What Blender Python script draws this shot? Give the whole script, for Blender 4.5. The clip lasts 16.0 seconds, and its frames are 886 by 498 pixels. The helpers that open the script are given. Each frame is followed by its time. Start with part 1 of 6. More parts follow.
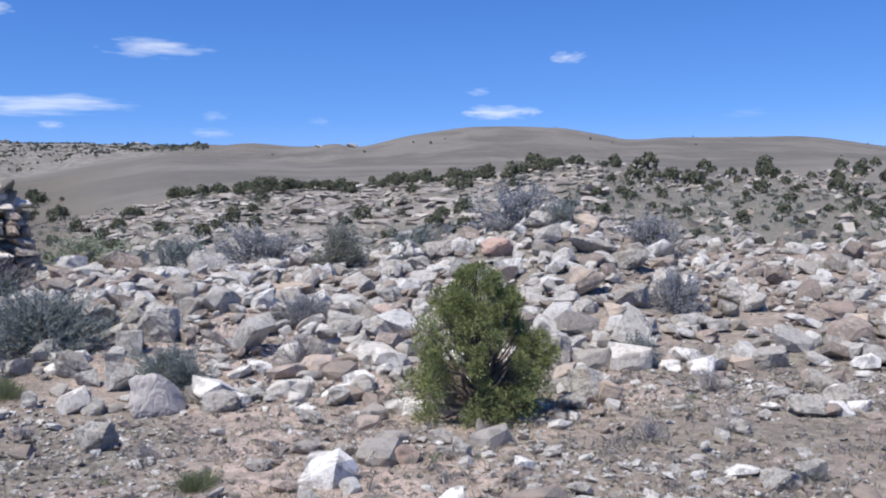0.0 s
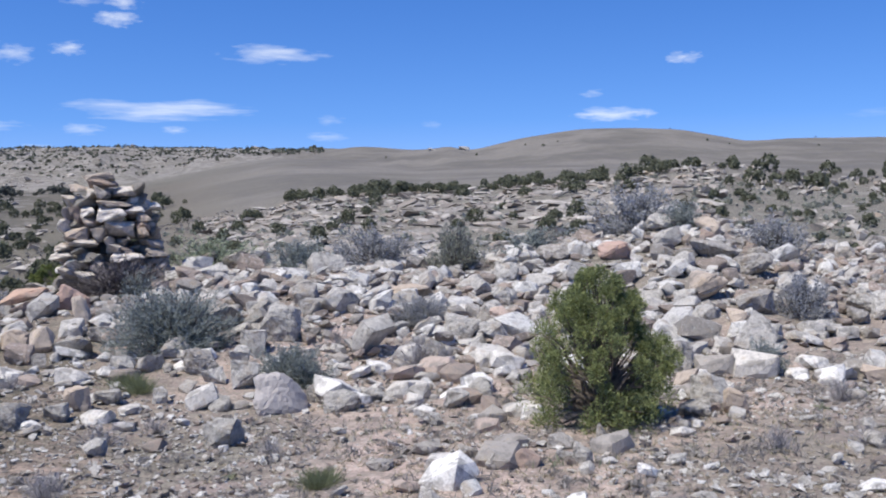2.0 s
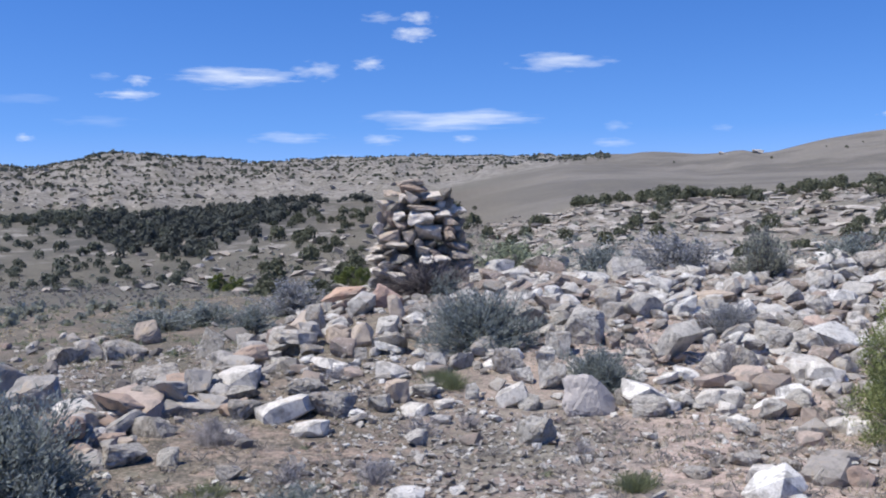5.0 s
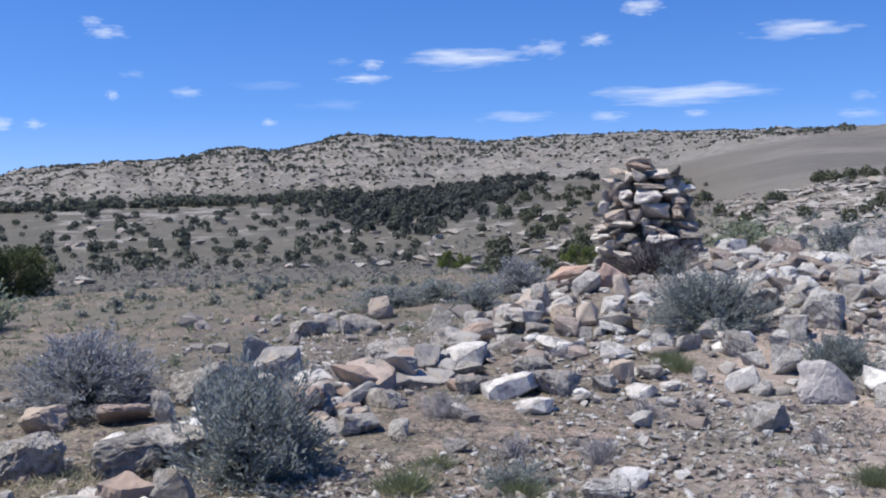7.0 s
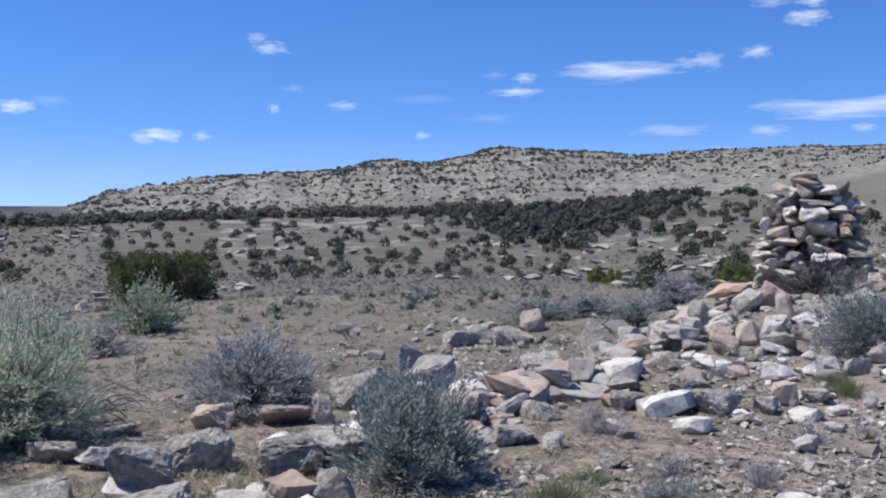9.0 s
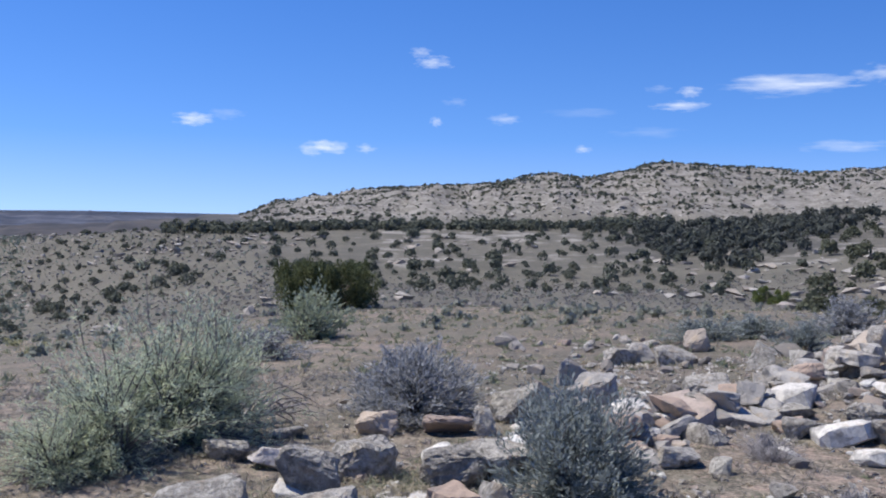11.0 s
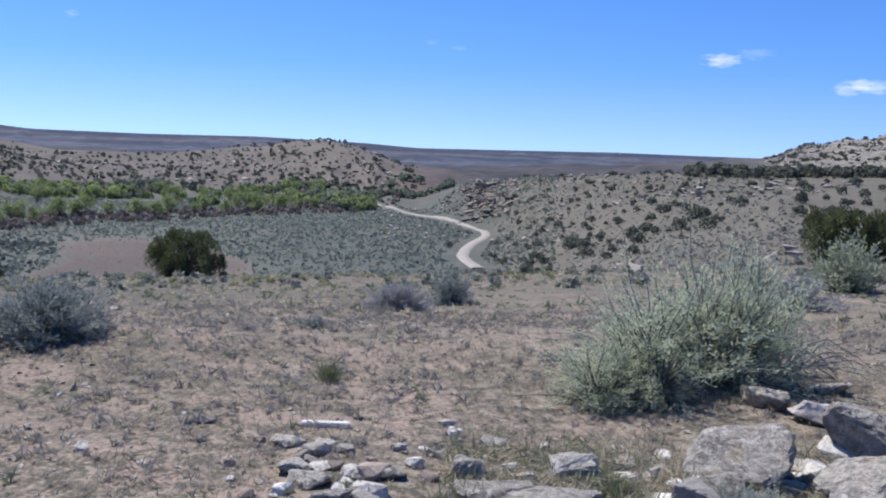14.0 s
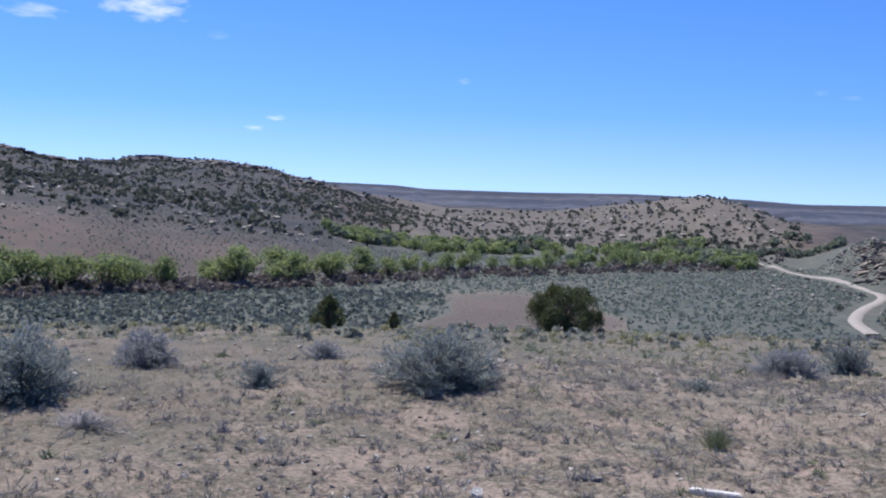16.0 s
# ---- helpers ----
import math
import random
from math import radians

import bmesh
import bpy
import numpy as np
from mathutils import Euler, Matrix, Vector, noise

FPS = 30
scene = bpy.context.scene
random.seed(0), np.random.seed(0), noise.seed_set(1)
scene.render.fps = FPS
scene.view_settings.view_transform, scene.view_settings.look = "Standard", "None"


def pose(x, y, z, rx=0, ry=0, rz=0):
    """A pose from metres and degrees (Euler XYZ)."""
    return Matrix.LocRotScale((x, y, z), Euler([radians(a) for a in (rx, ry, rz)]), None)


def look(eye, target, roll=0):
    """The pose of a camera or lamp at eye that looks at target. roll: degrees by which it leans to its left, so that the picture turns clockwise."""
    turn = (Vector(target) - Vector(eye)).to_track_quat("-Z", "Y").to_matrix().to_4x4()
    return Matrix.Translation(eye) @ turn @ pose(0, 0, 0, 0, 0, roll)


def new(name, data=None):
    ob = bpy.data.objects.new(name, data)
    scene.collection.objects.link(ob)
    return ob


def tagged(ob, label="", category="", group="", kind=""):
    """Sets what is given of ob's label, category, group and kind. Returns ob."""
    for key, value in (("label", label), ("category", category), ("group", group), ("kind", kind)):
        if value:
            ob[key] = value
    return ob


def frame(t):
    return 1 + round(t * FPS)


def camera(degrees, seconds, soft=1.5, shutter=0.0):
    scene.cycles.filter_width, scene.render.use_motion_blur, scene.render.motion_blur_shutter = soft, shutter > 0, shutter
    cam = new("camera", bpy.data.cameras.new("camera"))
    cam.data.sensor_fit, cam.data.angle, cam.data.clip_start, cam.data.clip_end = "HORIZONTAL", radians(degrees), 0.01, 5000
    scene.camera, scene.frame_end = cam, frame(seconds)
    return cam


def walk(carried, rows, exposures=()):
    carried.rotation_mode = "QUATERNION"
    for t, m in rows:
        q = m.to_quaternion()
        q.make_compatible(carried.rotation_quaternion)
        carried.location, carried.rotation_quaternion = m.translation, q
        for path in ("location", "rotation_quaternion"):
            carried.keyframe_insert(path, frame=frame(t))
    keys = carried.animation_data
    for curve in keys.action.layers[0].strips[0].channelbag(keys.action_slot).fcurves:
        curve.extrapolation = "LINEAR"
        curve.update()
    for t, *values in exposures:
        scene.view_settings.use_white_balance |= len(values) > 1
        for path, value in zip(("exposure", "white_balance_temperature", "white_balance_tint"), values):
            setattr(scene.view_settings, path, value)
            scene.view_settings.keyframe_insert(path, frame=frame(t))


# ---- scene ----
cam = camera(47.36, 16.0, soft=2.0)
# seconds, place in metres, heading, pitch and roll in degrees
PATH = [
    (0, -0.015, 0.455, 1.615, 0.00, -2.35, 0.95),
    (0.5, -0.026, 0.464, 1.617, 1.19, -2.23, 0.97),
    (1, -0.038, 0.468, 1.612, 2.05, -2.61, 0.66),
    (1.5, -0.055, 0.468, 1.613, 3.79, -2.72, 0.64),
    (2, -0.077, 0.459, 1.617, 6.32, -2.10, 0.89),
    (2.5, -0.094, 0.448, 1.618, 8.50, -1.89, 0.51),
    (3, -0.117, 0.434, 1.618, 11.69, -0.85, 0.69),
    (3.2, -0.128, 0.426, 1.617, 13.31, -0.84, 0.78),
    (5.3, -0.274, 0.378, 1.592, 23.13, -1.72, 1.30),
    (5.5, -0.266, 0.374, 1.600, 23.67, -2.03, 1.68),
    (6, -0.253, 0.379, 1.601, 28.73, -2.94, 0.62),
    (6.5, -0.242, 0.364, 1.601, 33.97, -2.97, 1.45),
    (7, -0.236, 0.358, 1.605, 35.17, -2.54, 1.15),
    (7.5, -0.236, 0.341, 1.607, 37.61, -2.45, 0.95),
    (8, -0.232, 0.329, 1.604, 39.76, -2.49, 1.52),
    (8.5, -0.223, 0.317, 1.604, 42.00, -2.12, 1.14),
    (8.7, -0.239, 0.293, 1.599, 42.73, -1.88, 0.78),
    (10.8, -0.301, 0.270, 1.598, 50.89, -0.96, -1.23),
    (11, -0.312, 0.251, 1.600, 52.59, -0.99, -0.93),
    (11.5, -0.373, 0.206, 1.590, 55.96, -3.03, -0.68),
    (12, -0.406, 0.168, 1.583, 57.95, -3.34, -1.46),
    (12.5, -0.422, 0.122, 1.571, 62.54, -3.64, -0.18),
    (13, -0.425, 0.109, 1.575, 70.39, -5.23, -1.22),
    (13.5, -0.430, 0.116, 1.573, 75.58, -5.86, -2.18),
    (14, -0.434, 0.112, 1.580, 81.55, -5.00, -2.20),
    (14.5, -0.431, 0.096, 1.598, 86.26, -2.45, -2.19),
    (15, -0.438, 0.076, 1.604, 90.85, -2.20, -2.02),
    (15.5, -0.434, 0.055, 1.596, 97.00, -2.30, -1.36),
    (16, -0.424, 0.029, 1.593, 102.66, -2.53, -1.99),
]
walk(cam, [(t, pose(x, y, z, 90 + pitch, roll, yaw)) for t, x, y, z, yaw, pitch, roll in PATH], [(0, 0.31), (8.7, 0.31), (12.5, 0.32), (14, 0.4), (16, 0.38)])

# ---- sky, sun and exposure ----
SUN_BEARING, SUN_HEIGHT = 136.0, 61.0
world = bpy.data.worlds.new("world")
scene.world = world
world.use_nodes = True
sky = world.node_tree.nodes.new("ShaderNodeTexSky")
sky.sky_type, sky.sun_disc = "NISHITA", False
sky.sun_elevation, sky.sun_rotation = radians(SUN_HEIGHT), radians(-SUN_BEARING)
sky.altitude, sky.air_density, sky.dust_density, sky.ozone_density = 1700, 1.0, 0.25, 2.5
nodes, links = world.node_tree.nodes, world.node_tree.links
where, lift, tone = nodes.new("ShaderNodeTexCoord"), nodes.new("ShaderNodeVectorMath"), nodes.new("ShaderNodeHueSaturation")
lift.inputs[1].default_value = (0, 0, 0.105)
tone.inputs["Value"].default_value = 1.33
part_z, pale_low, turn_low = nodes.new("ShaderNodeSeparateXYZ"), nodes.new("ShaderNodeMapRange"), nodes.new("ShaderNodeMapRange")
links.new(where.outputs["Generated"], part_z.inputs[0])
for node, low, high, socket in ((pale_low, 1.14, 1.32, "Saturation"), (turn_low, 0.519, 0.514, "Hue")):
    node.inputs["From Min"].default_value, node.inputs["From Max"].default_value = 0.0, 0.09
    node.inputs["To Min"].default_value, node.inputs["To Max"].default_value = low, high
    links.new(part_z.outputs[2], node.inputs["Value"])
    links.new(node.outputs[0], tone.inputs[socket])
links.new(where.outputs["Generated"], lift.inputs[0])
links.new(lift.outputs[0], sky.inputs[0])
links.new(sky.outputs[0], tone.inputs["Color"])
links.new(tone.outputs[0], nodes["Background"].inputs[0])
nodes["Background"].inputs[1].default_value = 0.11
sun = new("sun", bpy.data.lights.new("sun", "SUN"))
sun.data.energy, sun.data.angle, sun.data.color = 4.4, radians(0.53), (1.0, 0.958, 0.885)
toward = Vector((-math.sin(radians(SUN_BEARING)) * math.cos(radians(SUN_HEIGHT)), math.cos(radians(SUN_BEARING)) * math.cos(radians(SUN_HEIGHT)), math.sin(radians(SUN_HEIGHT))))
sun.matrix_world = look(toward * 50, (0, 0, 0))

# ---- the lie of the land ----
# Plan in polar form round the standpoint: bearing in degrees to the left of +y, rings of (bearing, distance, height).
RINGS = [
    # edge of the terrace
    [(-26, 24, 0.0), (24, 23, 0.0), (30, 24, -0.05), (35, 26, -0.15), (41, 30, -0.65), (50, 40, -1.3), (59, 45, -1.9), (70, 38, -2.2),
     (82, 40, -2.9), (105, 40, -3.35), (130, 40, -3.35)],
    # foot of the terrace
    [(-26, 40, -2.6), (20, 42, -3.0), (30, 80, -6.0), (60, 90, -6.8), (70, 120, -13), (76, 125, -22), (130, 125, -24)],
    # foot of the slopes beyond
    [(-26, 60, -2.4), (14, 62, -2.6), (20, 80, -4.0), (27, 130, -6.4), (40, 180, -7.8), (63, 180, -8.0), (69, 225, -13), (76, 310, -21),
     (78, 385, -25), (79.2, 428, -26), (81, 440, -26), (104, 420, -26), (112, 400, -26), (128, 320, -25.6)],
    # shoulder of the near slopes
    [(-26, 260, 10.0), (-14, 240, 9.2), (-9.5, 180, 8.2), (-7.0, 160, 7.6), (-4.5, 160, 6.8), (0, 160, 5.6), (6.5, 170, 4.9), (14, 180, 4.4), (18.5, 200, 2.9), (22, 290, 4.4), (27, 400, 10.8),
     (31.5, 400, 10.4), (36, 400, 7.2), (44, 380, 4.8), (50, 360, 3.4), (58, 350, 2.2), (63, 350, 1.0), (69, 370, -1.0), (75, 430, -3.6), (80, 510, -7.8),
     (82.3, 590, -26), (104, 620, -26), (112, 480, -17.6), (120, 450, -12.5), (128, 420, -4.5)],
    # middle distance
    [(-26, 470, 17), (-10, 450, 20), (0, 450, 22), (8, 500, 23.5), (12, 650, 36), (15.8, 700, 41.5), (22.5, 640, 25), (27.4, 560, 13), (35, 560, 6),
     (45, 520, 3.5), (60, 500, 1.0), (70, 600, -5), (80, 800, -16), (88, 740, -17), (100, 800, -20), (112, 700, -5.5), (120, 650, 4), (128, 600, 10)],
    # crest of hills and mesas
    [(-26, 760, 34), (-23.6, 760, 39), (-20.8, 760, 46.6), (-19, 760, 49), (-13, 750, 50), (-10.4, 750, 49.2), (-8.8, 750, 54.4), (-7, 750, 59.8), (-4.4, 750, 62.2), (-1.5, 750, 62), (0, 750, 59.8),
     (2, 750, 56), (4.4, 750, 48), (5.2, 750, 47.6), (5.8, 760, 51.8), (7, 770, 50), (8.3, 780, 49.8), (10.8, 800, 54.8), (12, 830, 55.5), (14.6, 1100, 71), (23, 1050, 72), (28, 1000, 66), (32.9, 920, 57),
     (35, 900, 60.5), (37, 850, 58.8), (40.3, 850, 61), (41.7, 850, 57.6), (43.2, 850, 52), (44.6, 860, 48.4), (45.4, 860, 50), (46.3, 860, 53.8), (48, 870, 51.5), (49.4, 880, 46), (51, 920, 45), (55.6, 1000, 43.5),
     (60, 1050, 34.5), (62.1, 1100, 32.5), (62.8, 1120, 25), (63.6, 1200, 20), (70, 1300, 6), (82, 1200, -8), (84.3, 900, -3), (86, 940, 9), (88, 950, 18), (92, 1000, 9), (95, 1050, 0), (98, 1100, -4), (103, 1150, -2), (107, 1150, 9), (108, 1150, 13),
     (110.8, 1250, 26), (112.2, 1300, 36), (114, 1300, 44), (116, 1300, 48.4), (118.8, 1300, 49), (119.6, 1300, 44), (120.2, 1250, 38), (123.3, 1200, 36.5), (125, 1150, 38.5), (126.3, 1100, 44.5), (130, 1100, 53)],
    # behind the crest
    [(-26, 1100, 40), (12, 1200, 56), (30, 1300, 60), (55, 1400, 28), (62, 2000, -6), (70, 2100, -8), (82, 2100, -16), (90, 2000, -8), (104, 2000, -2), (112, 1900, 28), (130, 1700, 45)],
    # foot of the far cliffs
    [(-26, 2760, 50), (45, 2760, 50), (62, 2720, 2), (70, 2720, 6), (76, 2720, 3), (83, 2720, -3), (92, 2720, 8), (98, 2720, 8), (105.3, 2720, 16), (120, 2720, 40), (130, 2720, 45)],
    # far mesas
    [(-26, 3000, 60), (45, 3000, 60), (62, 3000, 43), (67, 3000, 44), (72, 3000, 45.5), (76, 3000, 42), (83, 3000, 36), (86, 3000, 46), (92, 3000, 53), (98, 3000, 47), (103.8, 3000, 47),
     (105.3, 3000, 56), (110, 3000, 59), (120, 3000, 66), (130, 3000, 70)],
    [(-26, 4700, 50), (130, 4700, 50)],
]
# crest of the rubble bank round the ruin: bearing, distance, height
BANK = [(-40, 18, 0.5), (-26, 18, 0.74), (-20, 18, 0.78), (-15, 18, 0.8), (-11, 16.5, 0.9), (-8, 17, 1.3), (-6.3, 17, 1.25), (-3, 17, 1.05), (5, 16, 0.77), (12, 16, 0.9),
        (21, 15, 0.76), (26, 14.5, 0.66), (29, 14, 0.45), (32, 13, 0.2), (36, 12, 0.02), (44, 10, 0.0)]
BEARINGS = np.arange(-130, 230.01, 0.25)


def table(rows, k):
    a = [q[0] for q in rows] + [230]
    v = [q[k] for q in rows] + [rows[0][k]]
    line = np.interp(BEARINGS, a, v)
    kernel = np.exp(-0.5 * (np.arange(-8, 9) / 1.3) ** 2)
    return np.convolve(np.pad(line, 8, mode="edge"), kernel / kernel.sum(), mode="valid")


RING_R = [table(q, 1) for q in RINGS]
RING_Z = [table(q, 2) for q in RINGS]
BANK_R, BANK_Z = table(BANK, 1), table(BANK, 2)


def lattice(ix, iy, seed):
    h = (ix.astype(np.int64) * 374761393 + iy.astype(np.int64) * 668265263 + seed * 144269) & 0xFFFFFFFF
    h = ((h ^ (h >> 13)) * 1274126177) & 0xFFFFFFFF
    return ((h ^ (h >> 16)) & 0xFFFF) / 32767.5 - 1.0


def value_noise(x, y, seed=0):
    ix, iy = np.floor(x), np.floor(y)
    u, v = x - ix, y - iy
    u, v = u * u * (3 - 2 * u), v * v * (3 - 2 * v)
    a, b = lattice(ix, iy, seed), lattice(ix + 1, iy, seed)
    c, d = lattice(ix, iy + 1, seed), lattice(ix + 1, iy + 1, seed)
    return (a * (1 - u) + b * u) * (1 - v) + (c * (1 - u) + d * u) * v


def fbm(x, y, size, octaves=4, seed=0):
    total, amp, s = 0.0, 1.0, 1.0 / size
    for k in range(octaves):
        total = total + amp * value_noise(x * s + 17.3 * k, y * s - 9.1 * k, seed + k)
        amp, s = amp * 0.5, s * 2.03
    return total


def smooth(a, b, x):
    t = np.clip((x - a) / (b - a), 0, 1)
    return t * t * (3 - 2 * t)


def bearing(x, y):
    a = np.degrees(np.arctan2(-x, y))
    return np.where(a < -130, a + 360, a)


def profile(a, r):
    rr = [np.full_like(r, 9.0)] + [np.interp(a, BEARINGS, q) for q in RING_R]
    zz = [np.zeros_like(r)] + [np.interp(a, BEARINGS, q) for q in RING_Z]
    z = np.zeros_like(r)
    for k in range(len(rr) - 1):
        inside = (r >= rr[k]) & (r < rr[k + 1])
        t = (r - rr[k]) / (rr[k + 1] - rr[k])
        z = np.where(inside, zz[k] + (zz[k + 1] - zz[k]) * t, z)
    return np.where(r >= rr[-1], zz[-1], z)


def height(x, y):
    x, y = np.asarray(x, dtype=float), np.asarray(y, dtype=float)
    a, r = bearing(x, y), np.maximum(np.hypot(x, y), 0.01)
    z = (profile(a, r * 0.965) + profile(a, r) * 2 + profile(a, r * 1.035)) / 4
    br, bz = np.interp(a, BEARINGS, BANK_R), np.interp(a, BEARINGS, BANK_Z)
    up = smooth(0.52, 1.0, r / br)
    down = 1 - smooth(1.0, 1.5, r / br)
    z = z + bz * np.where(r < br, up, down) * (1 + 0.15 * fbm(x, y, 1.7, 2, 5))
    # unevenness: hummocks near by, gullies and spurs on the slopes
    z = z + 0.05 * fbm(x, y, 2.2, 3, 1) * smooth(2, 6, r)
    barren = (1 - smooth(8, 24, a)) * smooth(300, 420, r)
    far = smooth(110, 260, r) * (1 - smooth(1500, 2500, r))
    flat = smooth(75.5, 78.5, a) * (1 - smooth(560, 700, r))
    z = z + far * (1 - 0.65 * barren) * (1 - 0.9 * flat) * (0.0026 * r * fbm(x, y, 70, 4, 9))
    # spurs and gullies down the faces of the hills and mesas
    rc = np.interp(a, BEARINGS, RING_R[5])
    face = smooth(0.5, 0.72, r / rc) * (1 - smooth(0.84, 0.985, r / rc))
    spur = np.abs(fbm(a / 1.9 + r / 900, r / 260, 1.0, 3, 83))
    z = z + face * (6.5 - 4.8 * barren) * (spur - 0.35)
    cliff = smooth(2050, 2350, r) * (1 - smooth(2880, 2990, r))
    z = z + cliff * 15.0 * (np.abs(fbm(a / 0.9 + r / 2500, r / 900, 1.0, 3, 87)) - 0.4)
    ledge = smooth(11, 17, a) * (1 - smooth(60, 66, a)) * smooth(560, 640, r) * (1 - smooth(1000, 1200, r))
    z = z + ledge * 0.9 * np.sin(z * 0.8 + fbm(x, y, 90, 2, 3))
    near_ledge = (1 - smooth(17, 23, a)) * smooth(-9, -5, a) * smooth(60, 75, r) * (1 - smooth(170, 200, r))
    z = z + near_ledge * 0.35 * np.sin(z * 4.2 + 2 * fbm(x, y, 14, 2, 3))
    return z


# ---- materials ----
class Nodes:
    def __init__(self, name, rough=0.9):
        self.mat = bpy.data.materials.new(name)
        self.mat.use_nodes = True
        self.tree = self.mat.node_tree
        self.bsdf = self.tree.nodes["Principled BSDF"]
        self.bsdf.inputs["Roughness"].default_value = rough
        self.bsdf.inputs["Specular IOR Level"].default_value = 0.25

    def node(self, kind, **inputs):
        n = self.tree.nodes.new(kind)
        for key, value in inputs.items():
            self.set(n.inputs[key.replace("_", " ")], value)
        return n

    def set(self, socket, value):
        if isinstance(value, bpy.types.NodeSocket):
            self.tree.links.new(value, socket)
        else:
            socket.default_value = value

    def place(self, kind="Position"):
        if kind == "Position":
            return self.node("ShaderNodeNewGeometry").outputs["Position"]
        return self.node("ShaderNodeTexCoord").outputs[kind]

    def noise(self, where, scale, detail=4.0, rough=0.55):
        n = self.node("ShaderNodeTexNoise", Vector=where, Scale=scale, Detail=detail, Roughness=rough)
        return n.outputs["Fac"]

    def ramp(self, fac, a, b, lo=0.0, hi=1.0):
        n = self.node("ShaderNodeMapRange", Value=fac, From_Min=a, From_Max=b, To_Min=lo, To_Max=hi)
        return n.outputs["Result"]

    def mix(self, fac, a, b, how="MIX"):
        n = self.tree.nodes.new("ShaderNodeMix")
        n.data_type, n.blend_type = "RGBA", how
        self.set(n.inputs[0], fac)
        for socket, value in ((n.inputs[6], a), (n.inputs[7], b)):
            self.set(socket, (*value, 1.0) if isinstance(value, tuple) and len(value) == 3 else value)
        return n.outputs[2]

    def math(self, how, a, b):
        n = self.tree.nodes.new("ShaderNodeMath")
        n.operation = how
        self.set(n.inputs[0], a)
        self.set(n.inputs[1], b)
        return n.outputs[0]

    def colour(self, value):
        self.set(self.bsdf.inputs["Base Color"], (*value, 1.0) if isinstance(value, tuple) else value)

    def bump(self, height, strength, distance):
        n = self.node("ShaderNodeBump", Height=height, Strength=strength, Distance=distance)
        self.set(self.bsdf.inputs["Normal"], n.outputs[0])


def ground_material():
    k = Nodes("ground", 0.95)
    at = k.place()
    cover = k.tree.nodes.new("ShaderNodeAttribute")
    cover.attribute_name = "cover"
    split = k.node("ShaderNodeSeparateColor", Color=cover.outputs["Color"])
    rock, green, pink = split.outputs[0], split.outputs[1], split.outputs[2]
    barren = cover.outputs["Alpha"]
    fine, mid = k.noise(at, 9.0, 6.0, 0.65), k.noise(at, 1.1, 5.0, 0.6)
    broad, wide = k.noise(at, 0.11, 6.0, 0.6), k.noise(at, 0.018, 6.0, 0.6)
    more = k.tree.nodes.new("ShaderNodeAttribute")
    more.attribute_name = "growth"
    split = k.node("ShaderNodeSeparateColor", Color=more.outputs["Color"])
    wood_and_shade, red, turf = split.outputs[0], split.outputs[1], split.outputs[2]
    grit, clump = k.noise(at, 22.0, 4.0, 0.6), k.noise(at, 2.6, 5.0, 0.62)
    soil = k.mix(k.ramp(mid, 0.45, 0.55), (0.185, 0.162, 0.142), (0.27, 0.222, 0.195))
    soil = k.mix(k.math("MULTIPLY", pink, k.ramp(clump, 0.44, 0.54, 0.25, 1.0)), soil, (0.66, 0.505, 0.43))
    soil = k.mix(k.ramp(grit, 0.53, 0.58, 0.0, 0.5), soil, (0.16, 0.125, 0.105))
    chips = k.node("ShaderNodeTexVoronoi", Vector=at, Scale=26.0)
    pick = k.node("ShaderNodeSeparateColor", Color=chips.outputs["Color"])
    chip = k.math("MULTIPLY", k.ramp(chips.outputs["Distance"], 0.36, 0.28), k.ramp(k.math("ADD", pick.outputs[0], k.math("MULTIPLY", k.math("SUBTRACT", clump, 0.5), 1.6)), 0.52, 0.58))
    soil = k.mix(k.math("MULTIPLY", chip, k.ramp(turf, 0.0, 1.0, 0.9, 0.15)), soil, k.mix(pick.outputs[1], (0.34, 0.27, 0.225), (0.62, 0.585, 0.54)))
    litter = k.mix(k.ramp(grit, 0.46, 0.54), (0.068, 0.067, 0.054), (0.18, 0.17, 0.138))
    litter = k.mix(k.ramp(fine, 0.5, 0.55, 0.0, 0.85), litter, (0.275, 0.258, 0.208))
    grass = k.ramp(k.math("ADD", k.math("MULTIPLY", clump, 0.65), k.math("MULTIPLY", fine, 0.35)), 0.42, 0.48)
    ground = k.mix(k.math("MULTIPLY", grass, k.ramp(pink, 0.0, 1.0, 1.0, 0.35)), soil, litter)
    sward = k.mix(k.ramp(fine, 0.45, 0.55), (0.08, 0.07, 0.056), (0.275, 0.222, 0.176))
    sward = k.mix(k.math("MULTIPLY", k.ramp(clump, 0.48, 0.55, 0.0, 0.8), k.ramp(grit, 0.56, 0.46, 0.35, 1.0)), sward, (0.39, 0.28, 0.225))
    sward = k.mix(k.math("MULTIPLY", k.ramp(mid, 0.47, 0.55, 0.0, 0.75), k.ramp(grit, 0.44, 0.56, 0.4, 1.0)), sward, (0.085, 0.082, 0.06))
    speck = k.noise(at, 34.0, 3.0, 0.6)
    sward = k.mix(k.ramp(speck, 0.53, 0.58, 0.0, 0.75), sward, (0.05, 0.045, 0.036))
    sward = k.mix(k.ramp(speck, 0.44, 0.39, 0.0, 0.6), sward, (0.43, 0.355, 0.28))
    ground = k.mix(k.ramp(speck, 0.54, 0.59, 0.0, 0.42), ground, (0.075, 0.062, 0.053))
    bare = k.noise(at, 0.75, 7.0, 0.68)
